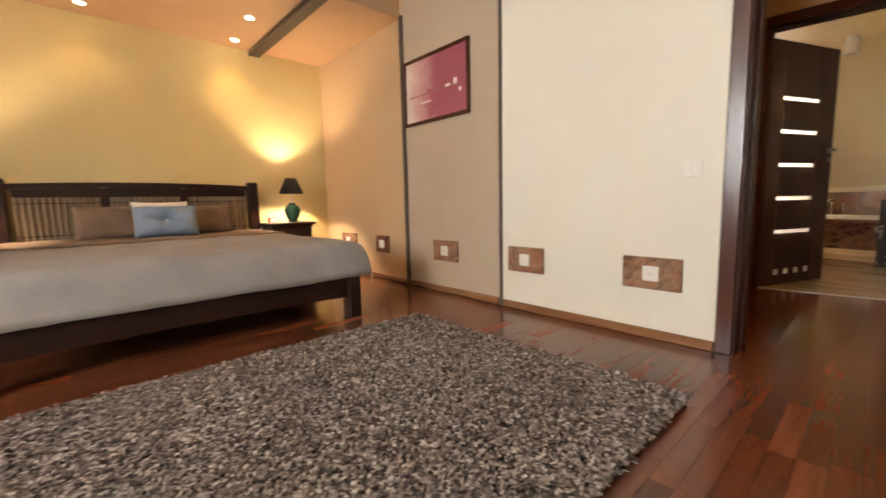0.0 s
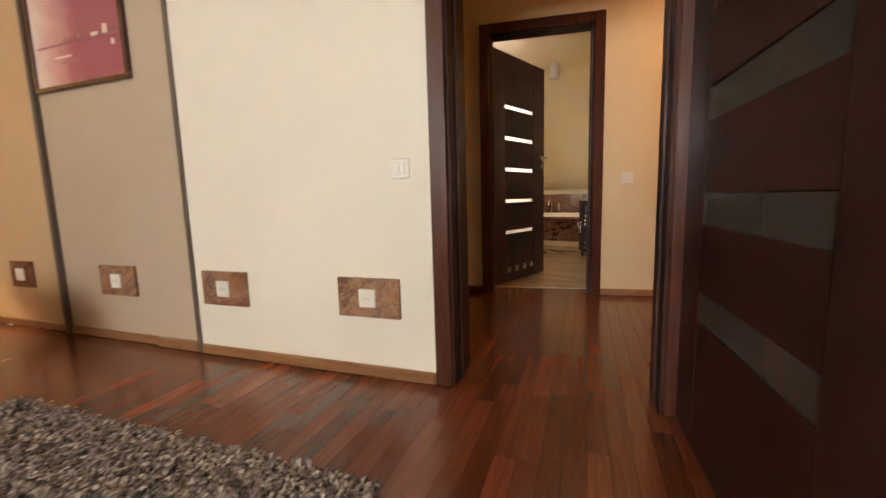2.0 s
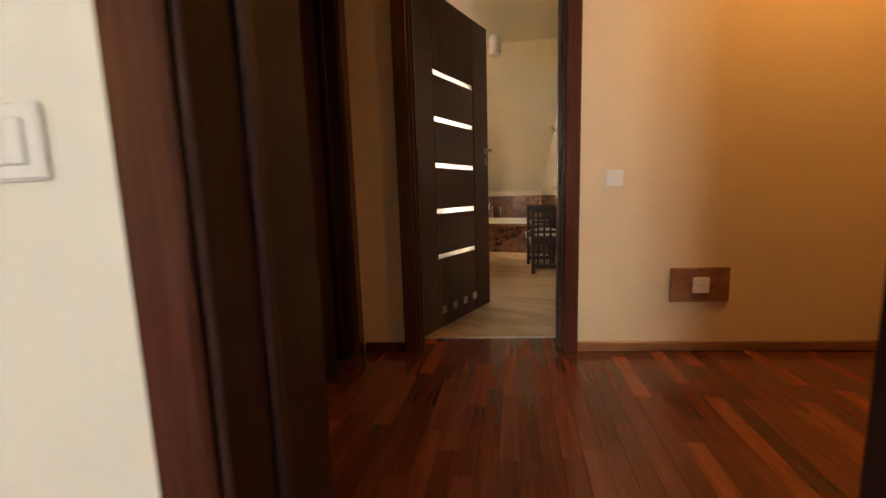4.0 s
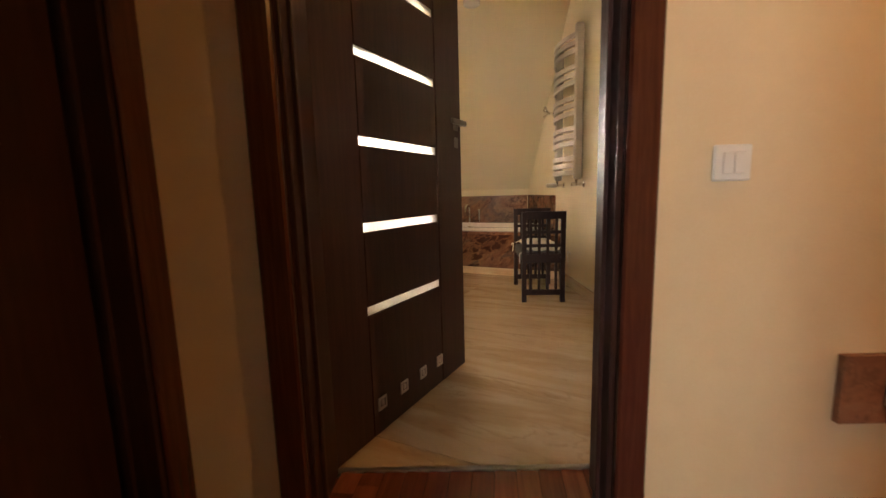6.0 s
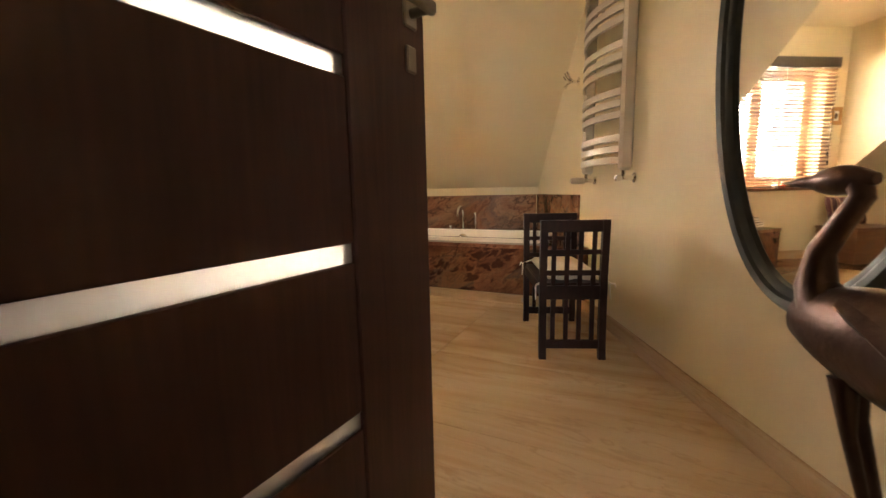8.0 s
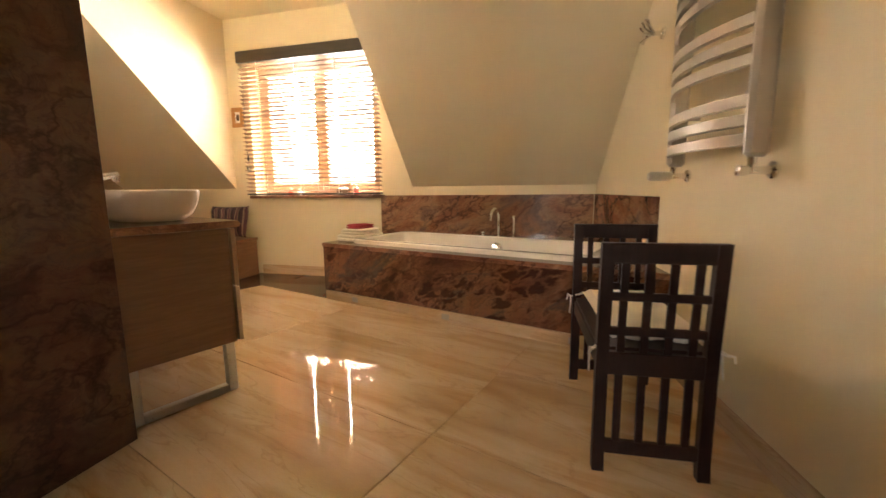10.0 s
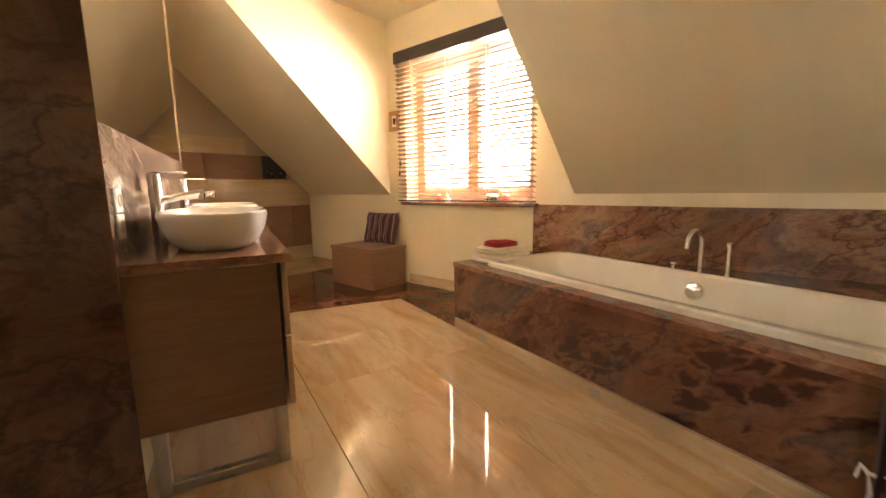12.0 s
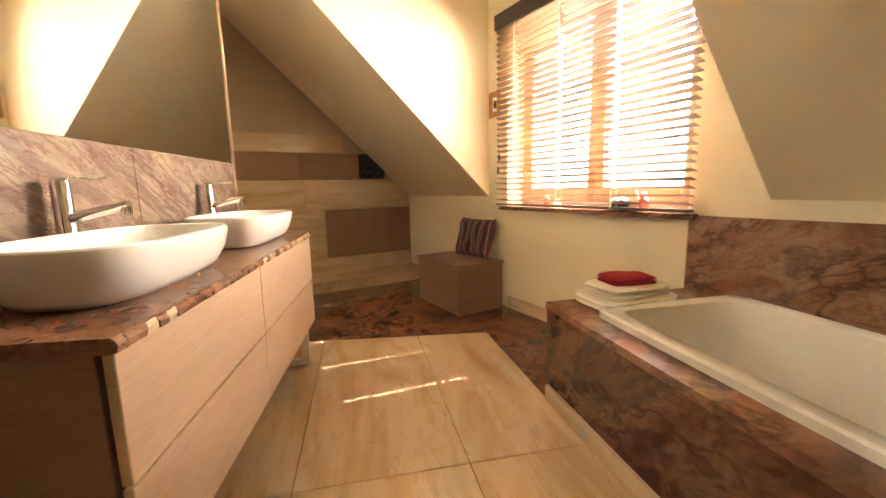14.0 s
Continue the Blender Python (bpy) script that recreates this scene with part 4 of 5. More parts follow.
def washstand():
    s = thing("washstand", V, "double washstand with pale oak drawers on steel legs", "washstand")
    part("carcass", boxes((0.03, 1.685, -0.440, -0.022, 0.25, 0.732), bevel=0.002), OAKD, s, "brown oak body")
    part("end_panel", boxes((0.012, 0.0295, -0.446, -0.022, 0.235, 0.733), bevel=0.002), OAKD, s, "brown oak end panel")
    for x0, x1 in ((0.014, 0.785), (0.791, 1.69)):
        for z0, z1 in ((0.235, 0.478), (0.484, 0.731)):
            part("drawer", boxes((x0, x1, -0.476, -0.456, z0, z1), bevel=0.002), OAK, s, "pale oak drawer front")
    for x in (0.05, 1.58):
        part("leg_frame", boxes((x, x + 0.035, -0.45, -0.41, 0.0, 0.25), (x, x + 0.035, -0.09, -0.05, 0.0, 0.25), (x + 0.001, x + 0.034, -0.41, -0.09, 0.0, 0.035), bevel=0.003), SATIN, s, "brushed steel leg frame")
    c = thing("counter_top", V, "polished brown marble counter with a chipped edge", "counter")
    bm = bmesh.new()
    random.seed(5)
    n = 60
    lo, hi = [], []
    for k in range(n + 1):
        x = 1.715 * k / n
        rag = 0.006 * random.random()
        lo.append((x, -0.488 + rag * 1.2, 0.736))
        hi.append((x, -0.490 + 0.007 * random.random(), 0.765))
    ring = [lo + [(1.715, -0.002, 0.736), (0, -0.002, 0.736)], hi + [(1.715, -0.002, 0.765), (0, -0.002, 0.765)]]
    part("slab", loft(ring), MARBLE, c)
    k = 0.0
    while k < 1.695:
        wd = random.uniform(0.015, 0.06)
        x1 = min(1.713, k + wd)
        o, q = random.uniform(0.001, 0.007), random.uniform(0.001, 0.006)
        part("chipped_edge", loft([[(k, -0.487 - o, 0.739), (x1, -0.487 - q, 0.739), (x1, -0.484, 0.739), (k, -0.484, 0.739)], [(k, -0.489 - q, 0.752), (x1, -0.488 - o, 0.750), (x1, -0.484, 0.75), (k, -0.484, 0.75)], [(k + 0.002, -0.4885, 0.763 - o), (x1 - 0.002, -0.4885, 0.763 - q), (x1 - 0.002, -0.484, 0.763), (k + 0.002, -0.484, 0.763)]]), TRAV_WALL if random.random() < 0.4 else MARBLE, c, "pale chipped stone edge")
        k = x1 + 0.0005
    sp = thing("washstand_splashback", V, "pale veined marble splashback behind the basins", "splashback")
    sp["kind"] = "structure"
    for x0, x1 in ((0.0, 0.949), (0.951, 1.92)):
        part("slab", boxes((x0, x1, -0.018, 0, 0.765, 1.165), bevel=0.0015), MARBLE_PALE, sp)
    mi = thing("wall_mirror", V, "large frameless wall mirror above the basins", "mirror")
    part("mirror_glass", boxes((0.004, 1.916, -0.016, -0.001, 1.167, 2.45), bevel=0.001), MIRROR, mi)
    for cx, lab in ((0.45, "white oval vessel basin standing on the counter"), (1.31, "white oval vessel basin farther along the counter")):
        b = thing("wash_basin", V @ pose(cx - 0.012, -0.268, 0.766), lab, "basin", "basins on the washstand")
        A, B = 0.328, 0.183
        rings = []
        for da, z in ((0.080, 0.0), (0.058, 0.005), (0.030, 0.028), (0.010, 0.072), (0.0, 0.118), (0.002, 0.128), (0.008, 0.132), (0.014, 0.128), (0.022, 0.10), (0.05, 0.05), (0.10, 0.03), (0.16, 0.026)):
            rings.append([(x, y, z) for x, y in superloop(0, 0, A - da, B - da, 3.1, 72)])
        part("bowl", loft(rings), CERAMIC, b, "", True)
        part("waste", lathe([(0.0, 0.0), (0.03, 0), (0.03, 0.004), (0, 0.007)], 20), CHROME, b, "chrome waste cap", True, pose(0, 0, 0.027))
        t = thing("basin_tap", V @ pose(cx + (0.083 if cx < 1 else 0.12), -0.062, 0.765), "tall chrome single-lever tap behind the basin", "tap", "taps on the washstand")
        part("column", lathe([(0.026, 0), (0.026, 0.006), (0.0225, 0.008), (0.0225, 0.27), (0.02, 0.275), (0, 0.275)], 28), CHROME, t, "", True)
        sb = tube([(0, -0.015, 0.17), (0, -0.10, 0.19), (0, -0.165, 0.203)], [0.0155, 0.0145, 0.0135], 16)
        join(sb, lathe([(0.0145, -0.022), (0.0145, 0.004), (0.011, 0.006)], 16), pose(0, -0.158, 0.195, 6))
        part("spout", sb, CHROME, t, "", True)
        part("lever", boxes((-0.008, 0.008, -0.115, 0.01, 0.2765, 0.283), bevel=0.003), CHROME, t, "", True)
    for z in (0.865, 0.945):
        so = thing("wall_socket", V @ pose(0.155, -0.018, z), "white plastic socket on the marble splashback", "socket", "sockets by the basins")
        part("plate", boxes((-0.036, 0.036, -0.01, 0, -0.038, 0.038), bevel=0.004), PLASTIC, so)
        part("insert", lathe([(0.021, 0), (0.021, 0.004), (0.016, 0.004), (0.015, 0.001)], 20), SATIN, so, "", True, pose(0, -0.01, 0, 90))


washstand()


def nook():
    """Storage wall: stone bands with two rows of flush cabinets and an open niche."""
    x = -4.25
    w = thing("nook_cladding", pose(x, 0, 0), "cream stone bands on the nook wall", "wall cladding")
    w["kind"] = "structure"
    for y0, y1, z0, z1 in ((7.53, 9.16, 1.388, 1.565), (7.53, 9.94, 0.792, 1.105), (7.53, 9.93, 0.0, 0.262), (7.53, 8.93, 0.264, 0.79)):
        n = max(1, round((y1 - y0) / 1.2))
        for k in range(n):
            part("stone_slab", boxes((0.001, 0.02, y0 + (y1 - y0) * k / n + 0.001, y0 + (y1 - y0) * (k + 1) / n - 0.001, z0, z1)), TRAV_WALL, w)

    def unit(name, y0, y1, z0, z1, lab):
        u = thing(name, pose(x, (y0 + y1) / 2, z0), lab, "cabinet", "flush cabinets in the nook")
        h = (y1 - y0) / 2
        part("body", boxes((0.001, 0.012, -h + 0.002, h - 0.002, 0.002, z1 - z0 - 0.002)), OAKD, u)
        part("door", boxes((0.012, 0.030, -h + 0.003, h - 0.003, 0.003, z1 - z0 - 0.003), bevel=0.002), OAKD, u, "flat brown oak door")
    for y0, y1 in ((7.9, 8.33), (8.33, 8.70), (8.70, 9.335)):
        unit("wall_cabinet", y0, y1, 1.108, 1.385, "flat brown oak wall cabinet flush with the stone")
    for y0, y1 in ((8.94, 9.30), (9.30, 9.66), (9.665, 9.93)):
        unit("low_cabinet", y0, y1, 0.265, 0.79, "flat brown oak cabinet flush with the stone")
    nb = thing("niche_box", pose(x, 9.48, 1.108), "open niche, its shaded depth a flat dark sheet, with a few bottles", "niche")
    nb["kind"] = "structure"
    # No real recess: this dark sheet paints the niche's inner shade.
    part("back", boxes((0.001, 0.006, -0.14, 0.16, 0.0, 0.277)), HOLLOW_SHADE, nb)
    part("shelf", boxes((0.006, 0.03, -0.14, 0.16, 0.0, 0.012)), OAKD, nb)
    for y, hh in ((9.40, 0.075), (9.45, 0.055), (9.56, 0.06)):
        bt = thing("bottle", pose(x + 0.02, y, 1.121), "small dark glass bottle in the niche", "bottle", "bottles in the niche")
        part("body", lathe([(0.009, 0), (0.0095, 0.002), (0.0095, hh * 0.7), (0.004, hh * 0.8), (0.004, hh)], 14), LAMPGREEN, bt, "", True)
        part("cap", lathe([(0.005, hh), (0.005, hh + 0.012)], 10), SATIN, bt)
    b = thing("storage_box", pose(-2.76, 9.69, 0), "brown oak box seat below the dormer corner", "box seat")
    part("body", boxes((-0.335, 0.335, -0.22, 0.215, 0.0, 0.372), bevel=0.003), OAKD, b)
    part("lid", boxes((-0.345, 0.345, -0.23, 0.225, 0.374, 0.40), bevel=0.004), OAKD, b, "flat oak lid")
    p = link("striped_cushion", cushion(0.42, 0.35, 0.13, 0.5, 22, 18, 3, 0.010), STRIPES, smooth=True, m=pose(-2.67, 9.805, 0.574, 74, 0, 8) @ pose(0, 0, -0.065))
    tagged(p, "maroon and beige striped cushion leaning on the box seat", "cushion")


nook()


def slat_bench():
    """Low bench with two slatted ends and a tied cushion."""
    b = thing("bench", pose(0.897, 7.835, 0, 0, 0, 3.2), "dark wooden bench with slatted ends", "bench")
    L, w = 0.30, 0.169
    for s in (-1, 1):
        y = s * L
        for q in (-1, 1):
            rings = []
            for z, off in ((0.0, 0.012), (0.05, 0.004), (0.32, 0.0), (0.45, 0.002), (0.728, 0.018)):
                cx, cy = q * (w - 0.017), y + s * off
                rings.append([(cx - 0.018, cy - 0.015, z), (cx + 0.018, cy - 0.015, z), (cx + 0.018, cy + 0.015, z), (cx - 0.018, cy + 0.015, z)])
            part("leg", loft(rings), CHAIRWOOD, b)
        for z0, z1, t, off in ((0.668, 0.728, 0.026, 0.016), (0.552, 0.578, 0.014, 0.010), (0.443, 0.470, 0.014, 0.003), (0.318, 0.390, 0.024, 0.0), (0.055, 0.100, 0.020, 0.004)):
            part("rail", boxes((-w + 0.030, w - 0.030, y + s * off - t / 2, y + s * off + t / 2, z0, z1), bevel=0.003), CHAIRWOOD, b)
        for k in range(4):
            x = -w + 0.036 + (k + 0.5) * (2 * w - 0.072) / 4
            bm = loft([[(x - 0.011, y + s * o - 0.006, z), (x + 0.011, y + s * o - 0.006, z), (x + 0.011, y + s * o + 0.006, z), (x - 0.011, y + s * o + 0.006, z)] for z, o in ((0.098, 0.004), (0.32, 0.0))])
            part("slat", bm, CHAIRWOOD, b)
            bm = loft([[(x - 0.011, y + s * o - 0.0055, z), (x + 0.011, y + s * o - 0.0055, z), (x + 0.011, y + s * o + 0.0055, z), (x - 0.011, y + s * o + 0.0055, z)] for z, o in ((0.388, 0.0), (0.670, 0.016))])
            part("slat", bm, CHAIRWOOD, b)
    for q in (-1, 1):
        part("side_rail", boxes((q * (w - 0.018) - 0.012, q * (w - 0.018) + 0.012, -L + 0.016, L - 0.016, 0.325, 0.385), bevel=0.003), CHAIRWOOD, b)
    part("seat_board", boxes((-w + 0.012, w - 0.012, -L + 0.014, L - 0.014, 0.386, 0.398), bevel=0.002), CHAIRWOOD, b)
    c = link("seat_cushion", cushion(0.285, 0.555, 0.062, 0.22, 12, 20, 7, 0.003), COTTON, smooth=True, m=pose(0.905, 7.835, 0.399, 0, 0, 3.2))
    tagged(c, "cream cotton cushion tied to the bench seat", "cushion")
    for s in (-1, 1):
        for q in (-1, 1):
            x, y = q * (w + 0.005), s * (L + 0.005)
            pts = [(q * 0.135, s * 0.265, 0.027), (x + q * 0.012, y, 0.0), (x + q * 0.016, y - s * 0.045, -0.015), (x + q * 0.018, y - s * 0.03, -0.07 - 0.02 * (s < 0))]
            part("tie_ribbon", tube(pts, [0.004, 0.0045, 0.004, 0.003], 6), WHITECLOTH, c, "white cotton tie")
            part("tie_ribbon", tube([pts[1], (x + q * 0.02, y + s * 0.02, 0.006), (x + q * 0.028, y + s * 0.008, -0.018)], [0.005, 0.004, 0.003], 6), WHITECLOTH, c, "white cotton tie")


slat_bench()


def on_right_wall(y, z):
    """A frame on the skew wall: x along the wall towards the window, y out into the room."""
    return pose(right_x(y), y, z, 0, 0, 90 + math.degrees(math.atan(RIGHT_SLANT)))


def towel_radiator():
    r = thing("towel_radiator", on_right_wall(8.015, 0.975), "tall pale bowed towel radiator on the wall", "radiator")
    W, H = 0.283, 1.20
    for s in (-1, 1):
        part("post", boxes((s * W - 0.019, s * W + 0.019, 0.022, 0.095, 0.0, H), bevel=0.014), RADIATOR, r, "upright radiator post")
        part("valve", tube([(s * W, 0.065, 0.0), (s * W, 0.065, -0.04), (s * W, 0.0, -0.04)], 0.014, 12), CHROME, r, "chrome valve", True)
        part("pipe_rose", lathe([(0.027, 0.0), (0.027, 0.008), (0.016, 0.014)], 18), CHROME, r, "round chrome pipe rose", True, pose(s * W, 0, -0.04, -90))
        head = [(0.017, 0), (0.021, 0.012), (0.021, 0.085), (0.015, 0.095), (0, 0.096)] if s > 0 else [(0.015, 0), (0.017, 0.01), (0.017, 0.03), (0.0, 0.034)]
        part("valve_head", lathe(head, 16), RADIATOR if s > 0 else CHROME, r, "thermostat head" if s > 0 else "chrome valve cap", True, pose(s * W, 0.075, -0.04, -90))
        for z in (0.2, H - 0.2):
            part("bracket", tube([(s * W * 0.8, 0.0, z), (s * W * 0.8, 0.07, z)], 0.011, 10), RADIATOR, r)
    z = 0.035
    for group in (3, 3, 3, 3, 3):
        for k in range(group):
            ring = []
            for i in range(13):
                u = i / 6 - 1
                ring.append((u * W, 0.078 + 0.075 * (1 - u * u)))
            bm = bmesh.new()
            secs = [[bm.verts.new((x, y + dy, z + dz)) for dy, dz in ((0, 0), (0.014, 0.004), (0.014, 0.037), (0, 0.041))] for x, y in ring]
            for a, b in zip(secs, secs[1:]):
                for i in range(4):
                    bm.faces.new((a[i], a[(i + 1) % 4], b[(i + 1) % 4], b[i]))
            part("bar", bm, RADIATOR, r, "", True)
            z += 0.058
        z += 0.062
    h = thing("towel_hook", on_right_wall(8.69, 1.675), "branched chrome wall hook", "hook")
    part("rose", lathe([(0.03, 0), (0.03, 0.008), (0.012, 0.016), (0.012, 0.05)], 18), CHROME, h, "", True, pose(0, 0, 0, -90))
    for k, (dx, dz) in enumerate(((-0.05, 0.05), (-0.02, 0.065), (0.02, 0.065), (0.05, 0.05), (0.0, -0.05), (-0.045, -0.03), (0.045, -0.03))):
        part("prong", tube([(0, 0.045, 0), (dx * 0.5, 0.065, dz * 0.2), (dx, 0.085, dz * 0.5), (dx * 1.1, 0.10, dz)], [0.006, 0.005, 0.005, 0.006], 8), CHROME, h, "", True)


towel_radiator()


def oval_mirror():
    o = thing("oval_mirror", on_right_wall(6.675, 1.40), "large oval mirror in a dark green iron frame", "mirror")
    A, B = 0.355, 0.83
    rings = []
    for da, y in ((-0.055, 0.003), (-0.058, 0.03), (-0.04, 0.05), (-0.02, 0.046), (-0.012, 0.036), (0.0, 0.034), (0.01, 0.024), (0.01, 0.003)):
        rings.append([(x, y, z) for x, z in superloop(0, 0, A - da, B - da, 2.0, 96)])
    rings.append(rings[0])
    part("frame", loft(rings, False, False), IRON, o, "dark green moulded frame", True)
    part("mirror_glass", loft([[(x, y, z) for x, z in superloop(0, 0, A - 0.008, B - 0.008, 2.0, 96)] for y in (0.004, 0.014)]), MIRROR, o)


oval_mirror()


def crane_statue():
    """A long-necked bird in bronze on a leaf-shaped base."""
    bm = bmesh.new()
    body = []
    for k in range(15):
        u = k / 14
        y = 0.185 - 0.47 * u
        r = 0.105 * math.sin(math.pi * min(1, u * 0.90 + 0.09)) ** 0.62
        z = 0.60 + 0.01 * u - 0.10 * u * u
        body.append([(0.78 * r * math.cos(a), y, z + r * math.sin(a)) for a in (2 * math.pi * q / 20 for q in range(20))])
    join(bm, loft(body))
    for s in (-1, 1):
        for f in range(5):
            rows = []
            for k in range(7):
                u = k / 6
                y = 0.06 - 0.05 * f - 0.34 * u
                z = 0.66 - 0.02 * f - (0.20 + 0.02 * f) * u
                half = 0.034 * math.sin(math.pi * (0.15 + 0.8 * u))
                xo = s * (0.06 + 0.012 * math.sin(math.pi * u))
                rows.append([(xo, y, z + half), (xo + s * 0.012, y, z), (xo, y, z - half), (xo - s * 0.006, y, z)])
            join(bm, loft(rows))
    for f in range(4):
        rows = []
        for k in range(6):
            u = k / 5
            x = 0.024 * (f - 1.5)
            rows.append([(x - 0.018 * (1 - u * 0.5), -0.24 - 0.10 * u, 0.50 - 0.24 * u + 0.01 * f), (x, -0.25 - 0.11 * u, 0.51 - 0.24 * u + 0.01 * f), (x + 0.018 * (1 - u * 0.5), -0.24 - 0.10 * u, 0.50 - 0.24 * u + 0.01 * f), (x, -0.235 - 0.10 * u, 0.495 - 0.24 * u + 0.01 * f)])
        join(bm, loft(rows))
    for x0, (ya, za), (yb, zb), half in ((-0.02, (-0.16, 0.46), (0.02, 0.25), 0.026), (0.03, (-0.17, 0.46), (-0.10, 0.20), 0.030), (0.0, (-0.19, 0.47), (-0.24, 0.26), 0.026)):
        rows = []
        for k in range(7):
            u = k / 6
            y, z, q = ya + (yb - ya) * u, za + (zb - za) * u + 0.02 * math.sin(math.pi * u), half * (0.35 + 0.65 * math.sin(math.pi * (0.2 + 0.72 * u)))
            rows.append([(x0 - 0.004, y - q, z), (x0 - 0.008, y, z), (x0, y + q, z - 0.01), (x0 + 0.008, y, z)])
        join(bm, loft(rows))
    for k in range(3):
        join(bm, tube([(0.02 * (k - 1), -0.10, 0.66), (0.025 * (k - 1), -0.24, 0.63 + 0.012 * k), (0.03 * (k - 1), -0.38, 0.56 + 0.03 * k)], [0.012, 0.009, 0.003], 6))
    join(bm, tube([(0, 0.12, 0.61), (0, 0.165, 0.675), (0, 0.16, 0.745), (0, 0.122, 0.81), (0, 0.095, 0.855), (0, 0.105, 0.885)], [0.058, 0.036, 0.025, 0.020, 0.020, 0.022], 14))
    head = []
    for k in range(9):
        u = k / 8
        r = (0.030 * math.sin(math.pi * (0.12 + 0.62 * min(u * 1.8, 1))) if u < 0.55 else 0.016 * (1 - u) / 0.45 + 0.002)
        y = 0.075 + 0.185 * u
        z = 0.887 - 0.006 * u
        head.append([(r * math.cos(a), y, z + r * math.sin(a)) for a in (2 * math.pi * q / 12 for q in range(12))])
    join(bm, loft(head))
    for s in (-1, 1):
        join(bm, tube([(s * 0.035, 0.08 + 0.02 * s, 0.52), (s * 0.035, 0.06 + 0.02 * s, 0.42), (s * 0.033, 0.015 + 0.02 * s, 0.29), (s * 0.03, 0.035 + 0.02 * s, 0.15), (s * 0.028, 0.045 + 0.02 * s, 0.012)], [0.024, 0.013, 0.0095, 0.007, 0.008], 10))
        for d in (-0.03, 0.0, 0.03):
            join(bm, tube([(s * 0.028, 0.045 + 0.02 * s, 0.016), (s * 0.028 + d, 0.105 + 0.02 * s, 0.014)], [0.008, 0.004], 6))
    join(bm, prism([(-0.11, -0.10), (0.02, -0.17), (0.12, -0.07), (0.09, 0.05), (0.0, 0.13), (-0.09, 0.04)], 0.0, 0.014))
    ob = link("crane_statue", bm, BRONZE, smooth=True, m=pose(1.20, 6.20, 0, 0, 0, 10))
    tagged(ob, "dark bronze long-necked bird statue on a flat base", "statue")


crane_statue()


def ceiling_lamp():
    c = thing("ceiling_lamp", pose(0.36, 7.85, H_BATH), "small white cylindrical ceiling lamp", "lamp")
    part("bracket", lathe([(0.05, 0), (0.05, -0.02), (0.02, -0.025)], 20), PLASTIC, c)
    part("shade", lathe([(0.02, -0.0255), (0.065, -0.03), (0.068, -0.20), (0.06, -0.205), (0.0, -0.2)], 28), OPAL, c, "white glass shade", True)


ceiling_lamp()


def sill_things():
    t = thing("teapot", pose(-1.42, 9.99, Z0), "small brown rounded pot on the window sill", "pot")
    part("body", lathe([(0.03, 0), (0.055, 0.01), (0.066, 0.035), (0.055, 0.062), (0.03, 0.072), (0.012, 0.08), (0.012, 0.09), (0.0, 0.093)], 24), BRONZE, t, "", True)
    part("handle", tube([(0.05, 0, 0.055), (0.085, 0, 0.06), (0.09, 0, 0.03), (0.06, 0, 0.02)], 0.006, 8), BRONZE, t, "", True)
    for x, hh, mt, lab in ((-1.33, 0.13, PINE, "small amber bottle on the window sill"), (-1.27, 0.09, REDPLASTIC, "small red jar on the window sill"), (-2.02, 0.06, REDPLASTIC, "low pink jar on the window sill"), (-1.92, 0.05, COTTON, "low pale jar on the window sill")):
        b = thing("jar", pose(x, 9.99, Z0), lab, "jar")
        part("body", lathe([(0.024, 0), (0.028, 0.006), (0.028, hh * 0.7), (0.014, hh * 0.85), (0.014, hh)], 18), mt, b, "", True)
        part("lid", lathe([(0.016, hh), (0.016, hh + 0.015), (0.0, hh + 0.017)], 14), SATIN, b)


sill_things()


